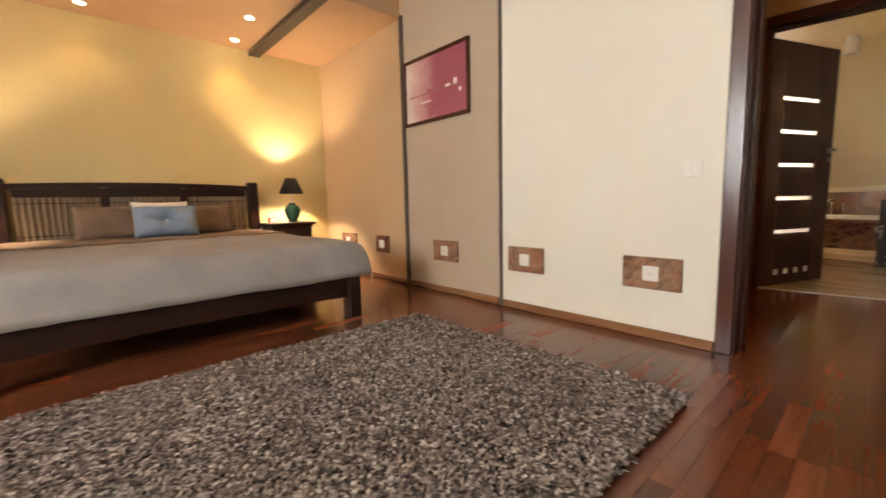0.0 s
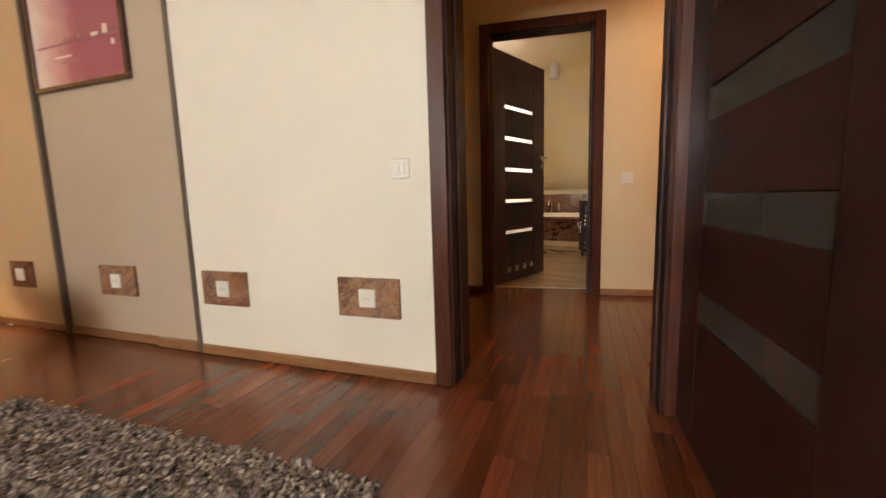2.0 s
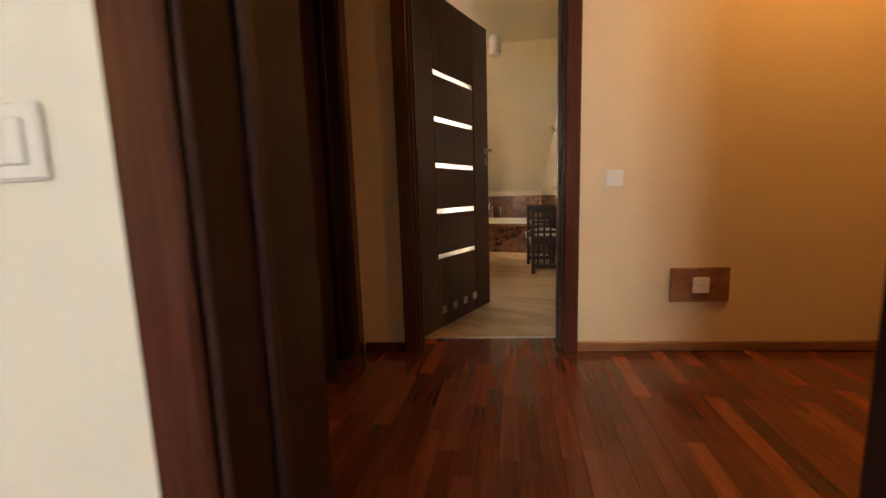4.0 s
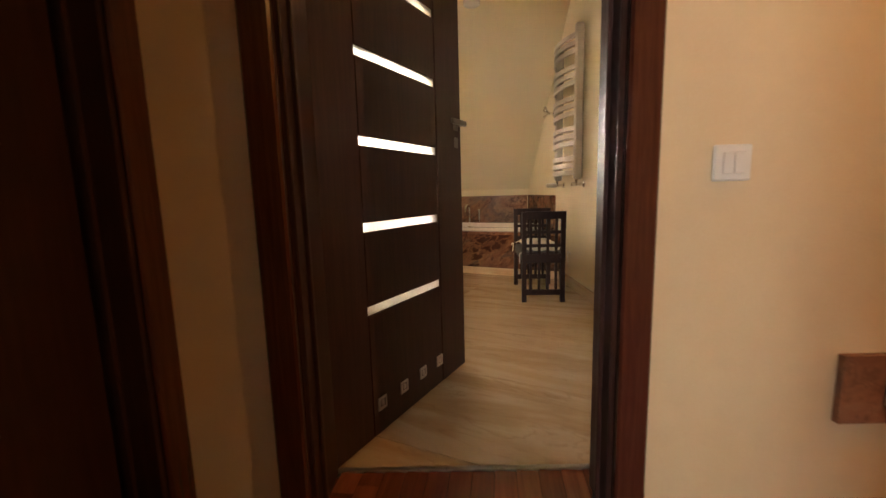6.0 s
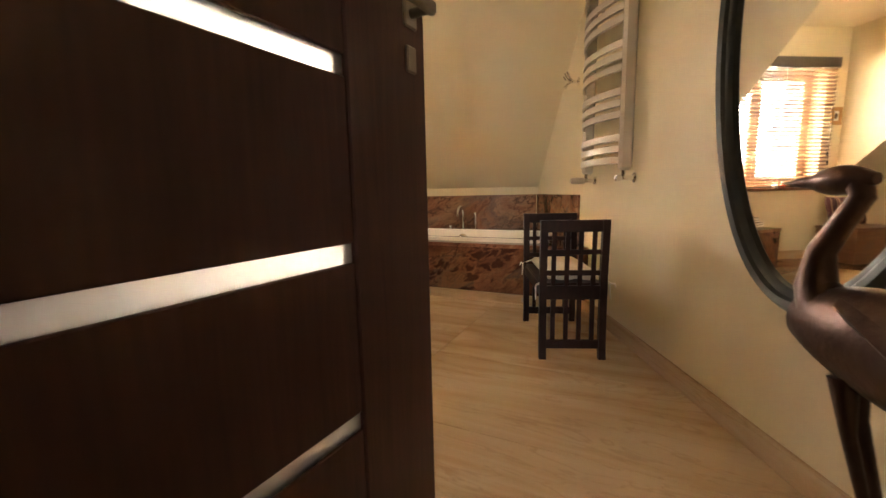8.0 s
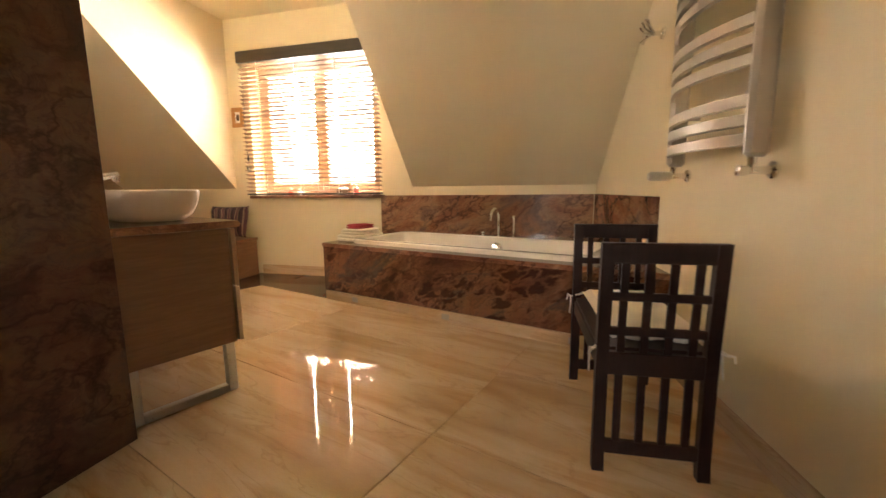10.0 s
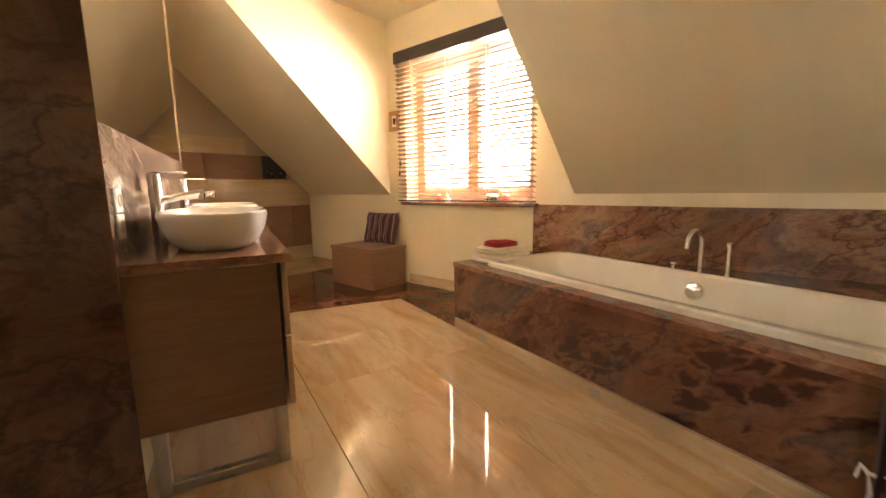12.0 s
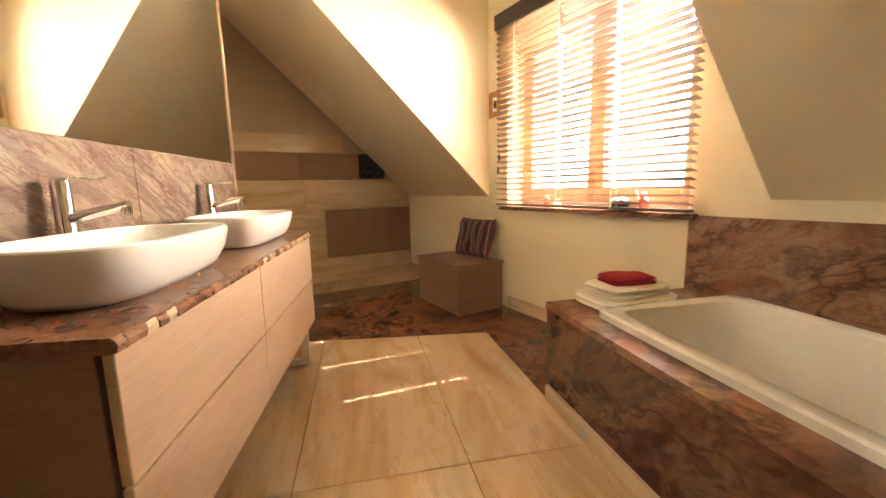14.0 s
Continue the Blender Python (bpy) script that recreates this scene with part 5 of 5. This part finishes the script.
# ---- bedroom and hall things ----
def bed():
    y0, y1 = 0.60, 2.56
    yc = (y0 + y1) / 2
    b = thing("bed", pose(-3.0, yc, 0), "wide dark wooden bed with a cane headboard", "bed")
    h = (y1 - y0) / 2
    for s in (-1, 1):
        part("head_post", boxes((-1.17, -1.07, s * h - 0.05, s * h + 0.05, 0, 1.085), bevel=0.008), BEDWOOD, b)
        part("foot_leg", boxes((1.08, 1.18, s * (h - 0.055) - 0.05, s * (h - 0.055) + 0.05, 0, 0.335), bevel=0.008), BEDWOOD, b)
        part("side_rail", boxes((-1.07, 1.08, s * (h - 0.05) - 0.02, s * (h - 0.05) + 0.02, 0.16, 0.33), bevel=0.006), BEDWOOD, b)
    rows = []
    for k in range(17):
        u = k / 8 - 1
        z = 1.0 + 0.022 * (1 - u * u)
        rows.append([(-1.145, u * (h - 0.05), z), (-1.095, u * (h - 0.05), z), (-1.095, u * (h - 0.05), z + 0.045), (-1.145, u * (h - 0.05), z + 0.045)])
    part("crest_rail", loft(rows), BEDWOOD, b, "curved crest rail")
    part("lower_rail", boxes((-1.14, -1.10, -h + 0.05, h - 0.05, 0.40, 0.50), bevel=0.004), BEDWOOD, b)
    for y in (-(2 * h - 0.1) / 6, (2 * h - 0.1) / 6):
        part("mullion", boxes((-1.142, -1.098, y - 0.03, y + 0.03, 0.50, 1.015), bevel=0.004), BEDWOOD, b)
    for k in range(3):
        ya = -h + 0.05 + k * (2 * h - 0.1) / 3 + 0.03
        yb = -h + 0.05 + (k + 1) * (2 * h - 0.1) / 3 - 0.03
        part("top_board", boxes((-1.135, -1.108, ya, yb, 0.93, 1.03), bevel=0.002), BEDWOOD, b)
        part("cane_panel", boxes((-1.132, -1.122, ya, yb, 0.50, 0.945)), WICKER, b, "woven cane panel")
        for q in range(13):
            y = ya + (q + 0.5) * (yb - ya) / 13
            part("spindle", tube([(-1.114, y, 0.50), (-1.114, y, 0.935)], 0.0085, 8), CANE, b, "pale cane spindle")
        for z in (0.60, 0.88):
            part("cross_bar", boxes((-1.118, -1.110, ya, yb, z - 0.005, z + 0.005)), BEDWOOD, b)
    rows = []
    for k in range(13):
        u = k / 6 - 1
        rows.append([(1.115, u * (h - 0.105), 0.15 + 0.012 * (1 - u * u)), (1.15, u * (h - 0.105), 0.15 + 0.012 * (1 - u * u)), (1.15, u * (h - 0.105), 0.315), (1.115, u * (h - 0.105), 0.315)])
    part("foot_rail", loft(rows), BEDWOOD, b)
    part("slat_base", boxes((-1.06, 1.11, -h + 0.07, h - 0.07, 0.255, 0.285)), BEDWOOD, b)
    mt = link("mattress", boxes((-1.05, 1.08, -h + 0.075, h - 0.075, 0.286, 0.50), bevel=0.05), WHITECLOTH, smooth=True, m=pose(-3.0, yc, 0))
    tagged(mt, "thick white mattress on the bed", "mattress")

    def cover(name, xa, xb, top, hang_foot, hang_side, material, lab, seed, over=0.0, thick=0.012):
        """A cloth laid on the mattress, with rounded shoulders and hanging edges."""
        bm = bmesh.new()
        nx, ny = 54, 60
        hs = h + 0.035 + over
        span_y = hs + hang_side
        g = []
        for i in range(nx + 1):
            row = []
            for j in range(ny + 1):
                a = xa + (xb - xa + hang_foot) * i / nx
                c = -span_y + 2 * span_y * j / ny

                def shoulder(d, lim):
                    e = abs(d) - lim
                    r = 0.07
                    if e < -r:
                        return abs(d), 0.0
                    if e < r * 0.57:
                        q = (e + r) / (r * 1.57) * math.pi / 2
                        return lim - r + r * math.sin(q), r * (1 - math.cos(q))
                    return lim + 0.0, r + (e - r * 0.57)
                py, dy = shoulder(c, hs)
                px, dx = (shoulder(a - xa, xb - xa) if hang_foot else (a - xa, 0.0))
                drop = (dx ** 3 + dy ** 3) ** (1 / 3)
                wob = 0.010 * noise.noise((a * 3 + seed, c * 3, 0)) + 0.004 * noise.noise((a * 11, c * 11 + seed, 3))
                flare = 0.05 * min(1, drop * 4)
                row.append(bm.verts.new((xa + px + flare * (dx > 0.02) + wob, math.copysign(py + flare * (dy > 0.02) + wob, c), top - drop + wob)))
            g.append(row)
        for i in range(nx):
            for j in range(ny):
                bm.faces.new((g[i][j], g[i + 1][j], g[i + 1][j + 1], g[i][j + 1]))
        ob = link(name, bm, material, smooth=True, m=pose(-3.0, yc, 0))
        so = ob.modifiers.new("thickness", 'SOLIDIFY')
        so.thickness = thick
        return tagged(ob, lab, "bedspread")
    cover("bedspread", -0.95, 1.135, 0.535, 0.21, 0.20, SPREAD, "grey quilted cotton bedspread over the bed", 1)
    cover("blanket", -1.03, -0.30, 0.566, 0.0, 0.16, BROWNCLOTH, "folded taupe linen blanket across the bed head", 9, 0.012, 0.02)

    def pillow(name, y, z, x, w, hgt, th, material, lab, lean, turn=0, seed=0):
        bm = cushion(w, hgt, th, 0.42, 30, 22, seed)
        if name == "cushion":
            # pulled in at the middle button, with creases running out from it
            for v in bm.verts:
                far = math.hypot(v.co.x, v.co.y)
                crease = math.exp(-(v.co.y / 0.022) ** 2) * math.exp(-(v.co.x / 0.13) ** 2)
                pull = 0.050 * math.exp(-(far / 0.055) ** 2) + 0.020 * crease
                v.co.z += -pull if v.co.z > th / 2 else pull * 0.4
        ob = link(name, bm, material, smooth=True, m=pose(x, yc + y, z, 90 - lean, 0, 90 + turn) @ pose(0, 0, -th / 2))
        return tagged(ob, lab, "pillow", "pillows on the bed")
    pillow("pillow", -0.23, 0.70, -3.90, 0.62, 0.32, 0.15, BROWNCLOTH, "plump taupe pillow leaning on the headboard", 14, 0, 1)
    pillow("pillow", 0.39, 0.70, -3.90, 0.62, 0.32, 0.15, BROWNCLOTH, "plump taupe pillow leaning on the headboard", 14, 0, 2)
    pillow("pillow", 0.07, 0.715, -3.80, 0.44, 0.36, 0.12, WHITECLOTH, "white pillow behind a pale blue cushion", 16, 0, 4)
    c = pillow("cushion", 0.08, 0.70, -3.63, 0.48, 0.31, 0.15, BLUECLOTH, "pale blue buttoned cushion on the bed", 24, -3, 5)
    part("button", lathe([(0.014, 0), (0.016, 0.004), (0.0, 0.009)], 14), WHITECLOTH, c, "covered button", True, pose(0, 0, 0.092))
    for s in (-1, 1):
        part("seam_tuft", tube([(s * 0.01, 0, 0.09), (s * 0.05, 0.004, 0.112), (s * 0.11, 0.0, 0.136)], [0.004, 0.003, 0.001], 6), BLUECLOTH, c)


bed()


def nightstand(y):
    n = thing("nightstand", pose(-3.93, y, 0), "dark wooden nightstand beside the bed", "nightstand", "nightstands")
    part("body", boxes((-0.20, 0.17, -0.22, 0.22, 0.10, 0.575), bevel=0.006), BEDWOOD, n)
    part("moulding", boxes((-0.215, 0.185, -0.235, 0.235, 0.575, 0.60), bevel=0.01), BEDWOOD, n)
    part("top", boxes((-0.235, 0.205, -0.265, 0.265, 0.60, 0.628), bevel=0.008), BEDWOOD, n)
    for z0, z1 in ((0.13, 0.34), (0.355, 0.56)):
        d = part("drawer", boxes((0.171, 0.186, -0.20, 0.20, z0, z1), bevel=0.004), BEDWOOD, n)
        part("knob", lathe([(0.006, 0), (0.006, 0.012), (0.014, 0.018), (0.012, 0.026), (0, 0.028)], 14), BRONZE, d, "small bronze knob", True, pose(0.186, 0, (z0 + z1) / 2, 0, 90))
    for x in (-0.17, 0.14):
        for yy in (-0.19, 0.19):
            part("foot", boxes((x - 0.025, x + 0.025, yy - 0.025, yy + 0.025, 0, 0.10), bevel=0.004), BEDWOOD, n)
    l = thing("table_lamp", pose(-3.90, y + 0.06, 0.629), "lit table lamp with green ceramic base and black shade", "lamp", "bedside lamps")
    part("base", lathe([(0.06, 0), (0.062, 0.008), (0.05, 0.018), (0.072, 0.06), (0.09, 0.115), (0.088, 0.155), (0.06, 0.19), (0.035, 0.205), (0.04, 0.215), (0.03, 0.22)], 32), LAMPGREEN, l, "glossy dark green ceramic base", True)
    part("stem", lathe([(0.008, 0.22), (0.008, 0.33)], 10), SATIN, l)
    part("bulb", lathe([(0.011, 0.33), (0.019, 0.35), (0.021, 0.362), (0.017, 0.376), (0.0, 0.382)], 18), FROST, l, "", True)
    sh = lathe([(0.136, 0.325), (0.062, 0.50)], 36)
    bmesh.ops.delete(sh, geom=[f for f in sh.faces if len(f.verts) > 4], context='FACES')
    s = part("shade", sh, SHADE, l, "black conical shade", True)
    so = s.modifiers.new("thickness", 'SOLIDIFY')
    so.thickness = 0.003
    return n


nightstand(2.86)
nightstand(0.30)
ck = thing("alarm_clock", pose(-3.84, 2.66, 0.629, 0, 0, 20), "small red alarm clock on the nightstand", "clock")
part("case", boxes((-0.02, 0.02, -0.045, 0.045, 0, 0.062), bevel=0.008), REDPLASTIC, ck)
part("face", boxes((0.02, 0.022, -0.035, 0.035, 0.012, 0.05)), COTTON, ck, "pale dial")


def rug():
    x0, x1, y0, y1 = -1.49, 0.255, 0.15, 2.80
    r = thing("rug", pose(0, 0, 0.002), "shaggy grey-brown mottled wool rug", "rug")
    part("backing", boxes((x0 + 0.01, x1 - 0.01, y0 + 0.01, y1 - 0.01, 0, 0.012), bevel=0.004), RUGBASE, r)
    rng = np.random.default_rng(4)
    n = 60000
    px = rng.uniform(x0, x1, n)
    py = rng.uniform(y0, y1, n)
    ang = rng.uniform(0, 2 * math.pi, n)
    ln = rng.uniform(0.012, 0.028, n)
    wd = rng.uniform(0.004, 0.0075, n)
    ht = rng.uniform(0.010, 0.026, n)
    dx, dy = np.cos(ang), np.sin(ang)
    base = np.stack([px, py, np.full(n, 0.009)], 1)
    side = np.stack([-dy * wd, dx * wd, np.zeros(n)], 1)
    mid = base + np.stack([dx * ln * 0.4, dy * ln * 0.4, ht], 1)
    tip = base + np.stack([dx * ln, dy * ln, ht * 0.85], 1)
    v = np.stack([base - side * 0.6, base + side * 0.6, mid - side, mid + side, tip - side * 0.5, tip + side * 0.5], 1).reshape(-1, 3)
    k = np.arange(n)[:, None] * 6
    f = np.concatenate([k + np.array([0, 1, 3, 2]), k + np.array([2, 3, 5, 4])], 0)
    me = bpy.data.meshes.new("pile")
    me.from_pydata(v.tolist(), [], f.tolist())
    me.materials.append(RUG)
    p = new("pile", me)
    p.parent = r
    p["kind"] = "stuff"


rug()


def picture_print():
    """Faded pink harbour print: plain soft fields and a few plain bars."""
    m, n, l, p = mat("pink_print")
    v = coords(n, l, (1.6, 1, 2.2), source="Object")
    a = noise_tex(n, l, v, 2.2, 5, 0.6, 0.5)
    sp = n.new("ShaderNodeSeparateXYZ")
    tc = n.new("ShaderNodeTexCoord")
    l.new(tc.outputs["Object"], sp.inputs[0])
    mr = n.new("ShaderNodeMapRange")
    mr.inputs[1].default_value, mr.inputs[2].default_value = -0.42, 0.2
    l.new(sp.outputs[0], mr.inputs[0])
    ad = n.new("ShaderNodeMath")
    ad.operation = 'MULTIPLY_ADD'
    ad.inputs[1].default_value = 0.55
    l.new(a.outputs[0], ad.inputs[0])
    l.new(mr.outputs[0], ad.inputs[2])
    r = ramp(n, ((0.3, (0.72, 0.60, 0.56)), (0.6, (0.58, 0.33, 0.32)), (0.9, (0.40, 0.13, 0.17)), (1.0, (0.34, 0.09, 0.13))))
    l.new(ad.outputs[0], r.inputs[0])
    l.new(r.outputs[0], p.inputs["Base Color"])
    p.inputs["Roughness"].default_value = 0.25
    return m


def picture():
    p = thing("framed_picture", pose(-2.0, Y_BED + 0.022, 1.825), "framed pink print in a narrow mahogany frame", "picture")
    w, h = 0.425, 0.295
    for x0, x1, z0, z1 in ((-w, w, h - 0.03, h), (-w, w, -h, -h + 0.03), (-w, -w + 0.03, -h + 0.03, h - 0.03), (w - 0.03, w, -h + 0.03, h - 0.03)):
        part("frame_bar", boxes((x0, x1, -0.026, 0, z0, z1), bevel=0.004), MAHOG, p)
    part("print", boxes((-w + 0.028, w - 0.028, -0.012, -0.002, -h + 0.028, h - 0.028)), picture_print(), p, "faded pink harbour print")
    dark = plain("print_dark_ink", (0.25, 0.06, 0.09), 0.4)
    pale = plain("print_pale_ink", (0.70, 0.55, 0.52), 0.4)
    for x0, x1, z0, z1, mt in ((-0.36, 0.36, -0.045, -0.035, dark), (-0.10, -0.06, -0.035, -0.01, dark), (0.02, 0.05, -0.035, 0.0, dark), (0.14, 0.2, -0.035, -0.015, pale), (0.24, 0.28, -0.035, 0.015, pale), (0.30, 0.33, -0.1, -0.07, pale), (-0.14, 0.02, -0.15, -0.135, dark), (-0.2, -0.05, -0.115, -0.105, pale)):
        part("print_bar", boxes((x0, x1, -0.0128, -0.012, z0, z1)), mt, p)


picture()


def socket_plate(x, y, z, w, group, lab, base=Matrix()):
    s = thing("socket_plate", base @ pose(x, y, z), lab, "socket", group)
    part("stone_plate", boxes((-w / 2, w / 2, -0.02, 0, -0.092, 0.092), bevel=0.002), MARBLE, s, "brown marble backing plate")
    part("socket", boxes((-0.043, 0.043, -0.031, -0.02, -0.043, 0.043), bevel=0.004), PLASTIC, s, "white plastic socket")
    ring = lathe([(0.026, 0.0008), (0.026, 0.004), (0.021, 0.004), (0.020, 0.0014), (0.001, 0.0014)], 24)
    part("socket_ring", ring, PLASTIC, s, "", True, pose(0, -0.031, 0, 90))
    for q in (-1, 1):
        part("pin_hole", lathe([(0.0028, 0), (0.0028, 0.001)], 8), HOLLOW_SHADE, s, "", m=pose(q * 0.0095, -0.0326, 0, 90))


for x, w, yo in ((-0.148, 0.318, 0.0), (-1.02, 0.305, 0.0), (-1.905, 0.315, 0.022), (-2.915, 0.24, 0.03), (-3.63, 0.33, 0.03)):
    socket_plate(x, Y_BED + yo, 0.382, w, "wall sockets", "white socket on a brown marble plate near the floor")
socket_plate(1.513, 0, 0.370, 0.30, "wall sockets", "white socket on a brown marble plate in the hall", HALL_END)


def light_switch(x, y, z, lab, base=Matrix()):
    s = thing("light_switch", base @ pose(x, y, z), lab, "switch", "light switches")
    part("plate", boxes((-0.045, 0.045, -0.010, 0, -0.043, 0.043), bevel=0.004), PLASTIC, s)
    for q in (-1, 1):
        part("rocker", boxes((q * 0.0135 - 0.0125, q * 0.0135 + 0.0125, -0.015, -0.010, -0.026, 0.026), bevel=0.002), PLASTIC, s)


light_switch(0.035, Y_BED, 0.96, "white double light switch by the bedroom door")
light_switch(1.057, 0, 0.946, "white double light switch by the bathroom door", HALL_END)

for sx, sy in ((-3.95, 2.45), (-3.93, 1.25), (-3.335, 2.41)):
    d = thing("downlight", pose(sx, sy, 2.55), "lit round downlight in the lowered ceiling", "downlight", "bedroom downlights")
    part("ring", lathe([(0.035, -0.001), (0.05, -0.001), (0.048, -0.008), (0.036, -0.010)], 24), SATIN, d, "satin metal ring", True)
    part("lens", lathe([(0.034, -0.0108), (0.034, -0.0125)], 20), BULB, d, "glowing lens")


# ---- floor pieces, last ----
floor_wood = bpy.data.objects["floor_wood"]
floor_bath = bpy.data.objects["floor_bathroom"]


def parquet():
    w, length, gap, top = 0.0705, 0.43, 0.0006, 0.0
    rng = random.Random(11)
    half, hl = w / 2 - gap / 2, length / 2 - gap / 2
    bm = boxes((-half, half, -hl, hl, -0.012, top), bevel=0.0006)
    for f in list(bm.faces):
        if f.calc_center_median().z < -0.0115:
            bm.faces.remove(f)
    me = bpy.data.meshes.new("plank")
    bm.to_mesh(me)
    bm.free()
    me.materials.append(PLANK)
    vs, fs = [], []
    count = 0
    cols = int((3.05 + 4.2) / w) + 1
    for c in range(cols):
        x = -4.2 + (c + 0.5) * w
        y = -2.15 - rng.random() * length
        while y < 5.8:
            yc = y + length / 2
            y += length
            in_bed = -4.2 <= x - half and x + half <= 2.45 and yc - hl < Y_BED + 0.03
            in_hall = x - half >= -0.36 and yc + hl > Y_BED
            if not (in_bed or in_hall):
                continue
            hi = hall_y(x, 0.200) if x > -0.36 else Y_BED + 0.03
            a, b = max(yc - hl, -2.15 if in_bed else Y_BED), min(yc + hl, hi)
            if b - a < 0.02:
                continue
            near = -0.36 < x < 1.4 and 2.2 < yc < 5.3 and b - a > length - 0.01 and count < 300
            if near:
                p = new("plank", me)
                p.parent = floor_wood
                p.matrix_basis = pose(x, yc, rng.uniform(-0.0003, 0.0003))
                count += 1
            else:
                z = rng.uniform(-0.0003, 0.0003)
                k = len(vs)
                e = 0.0006
                vs += [(x - half, a, z - e), (x + half, a, z - e), (x + half, b, z - e), (x - half, b, z - e), (x - half + e, a + e, z), (x + half - e, a + e, z), (x + half - e, b - e, z), (x - half + e, b - e, z)]
                vs += [(x - half, a, -0.012), (x + half, a, -0.012), (x + half, b, -0.012), (x - half, b, -0.012)]
                fs += [(k + 4, k + 5, k + 6, k + 7), (k, k + 1, k + 5, k + 4), (k + 1, k + 2, k + 6, k + 5), (k + 2, k + 3, k + 7, k + 6), (k + 3, k, k + 4, k + 7), (k + 8, k + 9, k + 1, k), (k + 9, k + 10, k + 2, k + 1), (k + 10, k + 11, k + 3, k + 2), (k + 11, k + 8, k, k + 3)]
    far = bpy.data.meshes.new("far_planks")
    far.from_pydata(vs, [], fs)
    far.materials.append(PLANK_FAR)
    ob = new("far_planks", far)
    ob.parent = floor_wood
    ob["kind"] = "stuff"


parquet()


def clip(poly, px, py, nx, ny):
    """The part of a convex outline on the side to which (nx, ny) points."""
    out = []
    for k, a in enumerate(poly):
        b = poly[(k + 1) % len(poly)]
        da = (a[0] - px) * nx + (a[1] - py) * ny
        db = (b[0] - px) * nx + (b[1] - py) * ny
        if da >= 0:
            out.append(a)
        if (da >= 0) != (db >= 0):
            t = da / (da - db)
            out.append((a[0] + (b[0] - a[0]) * t, a[1] + (b[1] - a[1]) * t))
    return out


T_ANG = radians(-18.3)
UX, UY = math.cos(T_ANG), math.sin(T_ANG)
VX, VY = -UY, UX
tub_n = (-math.sin(radians(18.3)), -math.cos(radians(18.3)))   # from the bath front into the room
far_d = Vector((-0.62, -1.33)).normalized()


def inset(poly, g):
    cx = sum(p[0] for p in poly) / len(poly)
    cy = sum(p[1] for p in poly) / len(poly)
    out = []
    for x, y in poly:
        d = math.hypot(x - cx, y - cy)
        out.append((x + (cx - x) * g / d, y + (cy - y) * g / d))
    return out


def floor_piece(name, poly, material):
    if len(poly) < 3:
        return
    rings = [[(x, y, -0.008) for x, y in poly], [(x, y, -0.0008) for x, y in poly], [(x, y, 0.0) for x, y in inset(poly, 0.0012)]]
    ob = link(name, loft(rings), material)
    ob.parent = floor_bath


def tiles():
    tu, tv, g = 1.45, 0.618, 0.0016
    for i in range(-4, 3):
        for j in range(-5, 5):
            u0, u1, v0, v1 = i * tu + g, (i + 1) * tu - g, j * tv + g, (j + 1) * tv - g
            poly = [(0.20 + u * UX + v * VX, 7.559 + u * UY + v * VY) for u, v in ((u0, v0), (u1, v0), (u1, v1), (u0, v1))]
            poly = clip(poly, 0.043, hall_y(0.043, 0.219), -math.sin(radians(6.5)), math.cos(radians(6.5)))
            if poly:
                poly = clip(poly, -1.19, 9.17, *tub_n)
            if poly:
                poly = clip(poly, -1.98, 9.555, -far_d.y, far_d.x)
            if poly:
                poly = clip(poly, right_x(7), 7, -0.993, -0.117)
            if poly:
                poly = clip(poly, -3.0, 7.0, 1, 0)
            if poly and all(x < -0.88 and 0.386 * (x + 0.88) + 0.9225 * (y - 7.258) < -0.02 for x, y in poly):
                continue   # wholly behind the vanity's wall
            floor_piece("tile", poly, TRAV)
    slab = [(-4.25, 7.52), (-0.9, 7.52), (-0.9, 9.95), (-4.25, 9.95)]
    a = clip(slab, -1.98, 9.555, far_d.y, -far_d.x)
    for x0, x1 in ((-3.78, -2.9), (-2.897, -1.9)):
        q = clip(clip(a, x0, 0, 1, 0), x1, 0, -1, 0)
        floor_piece("marble_slab", q, MARBLE_FLOOR)
    floor_piece("stone_slab", clip(a, -3.783, 0, -1, 0), TRAV)
    b = clip(clip(slab, -1.98, 9.555, -far_d.y, far_d.x), -1.19, 9.17, -tub_n[0], -tub_n[1])
    floor_piece("marble_slab", b, MARBLE_FLOOR)


tiles()
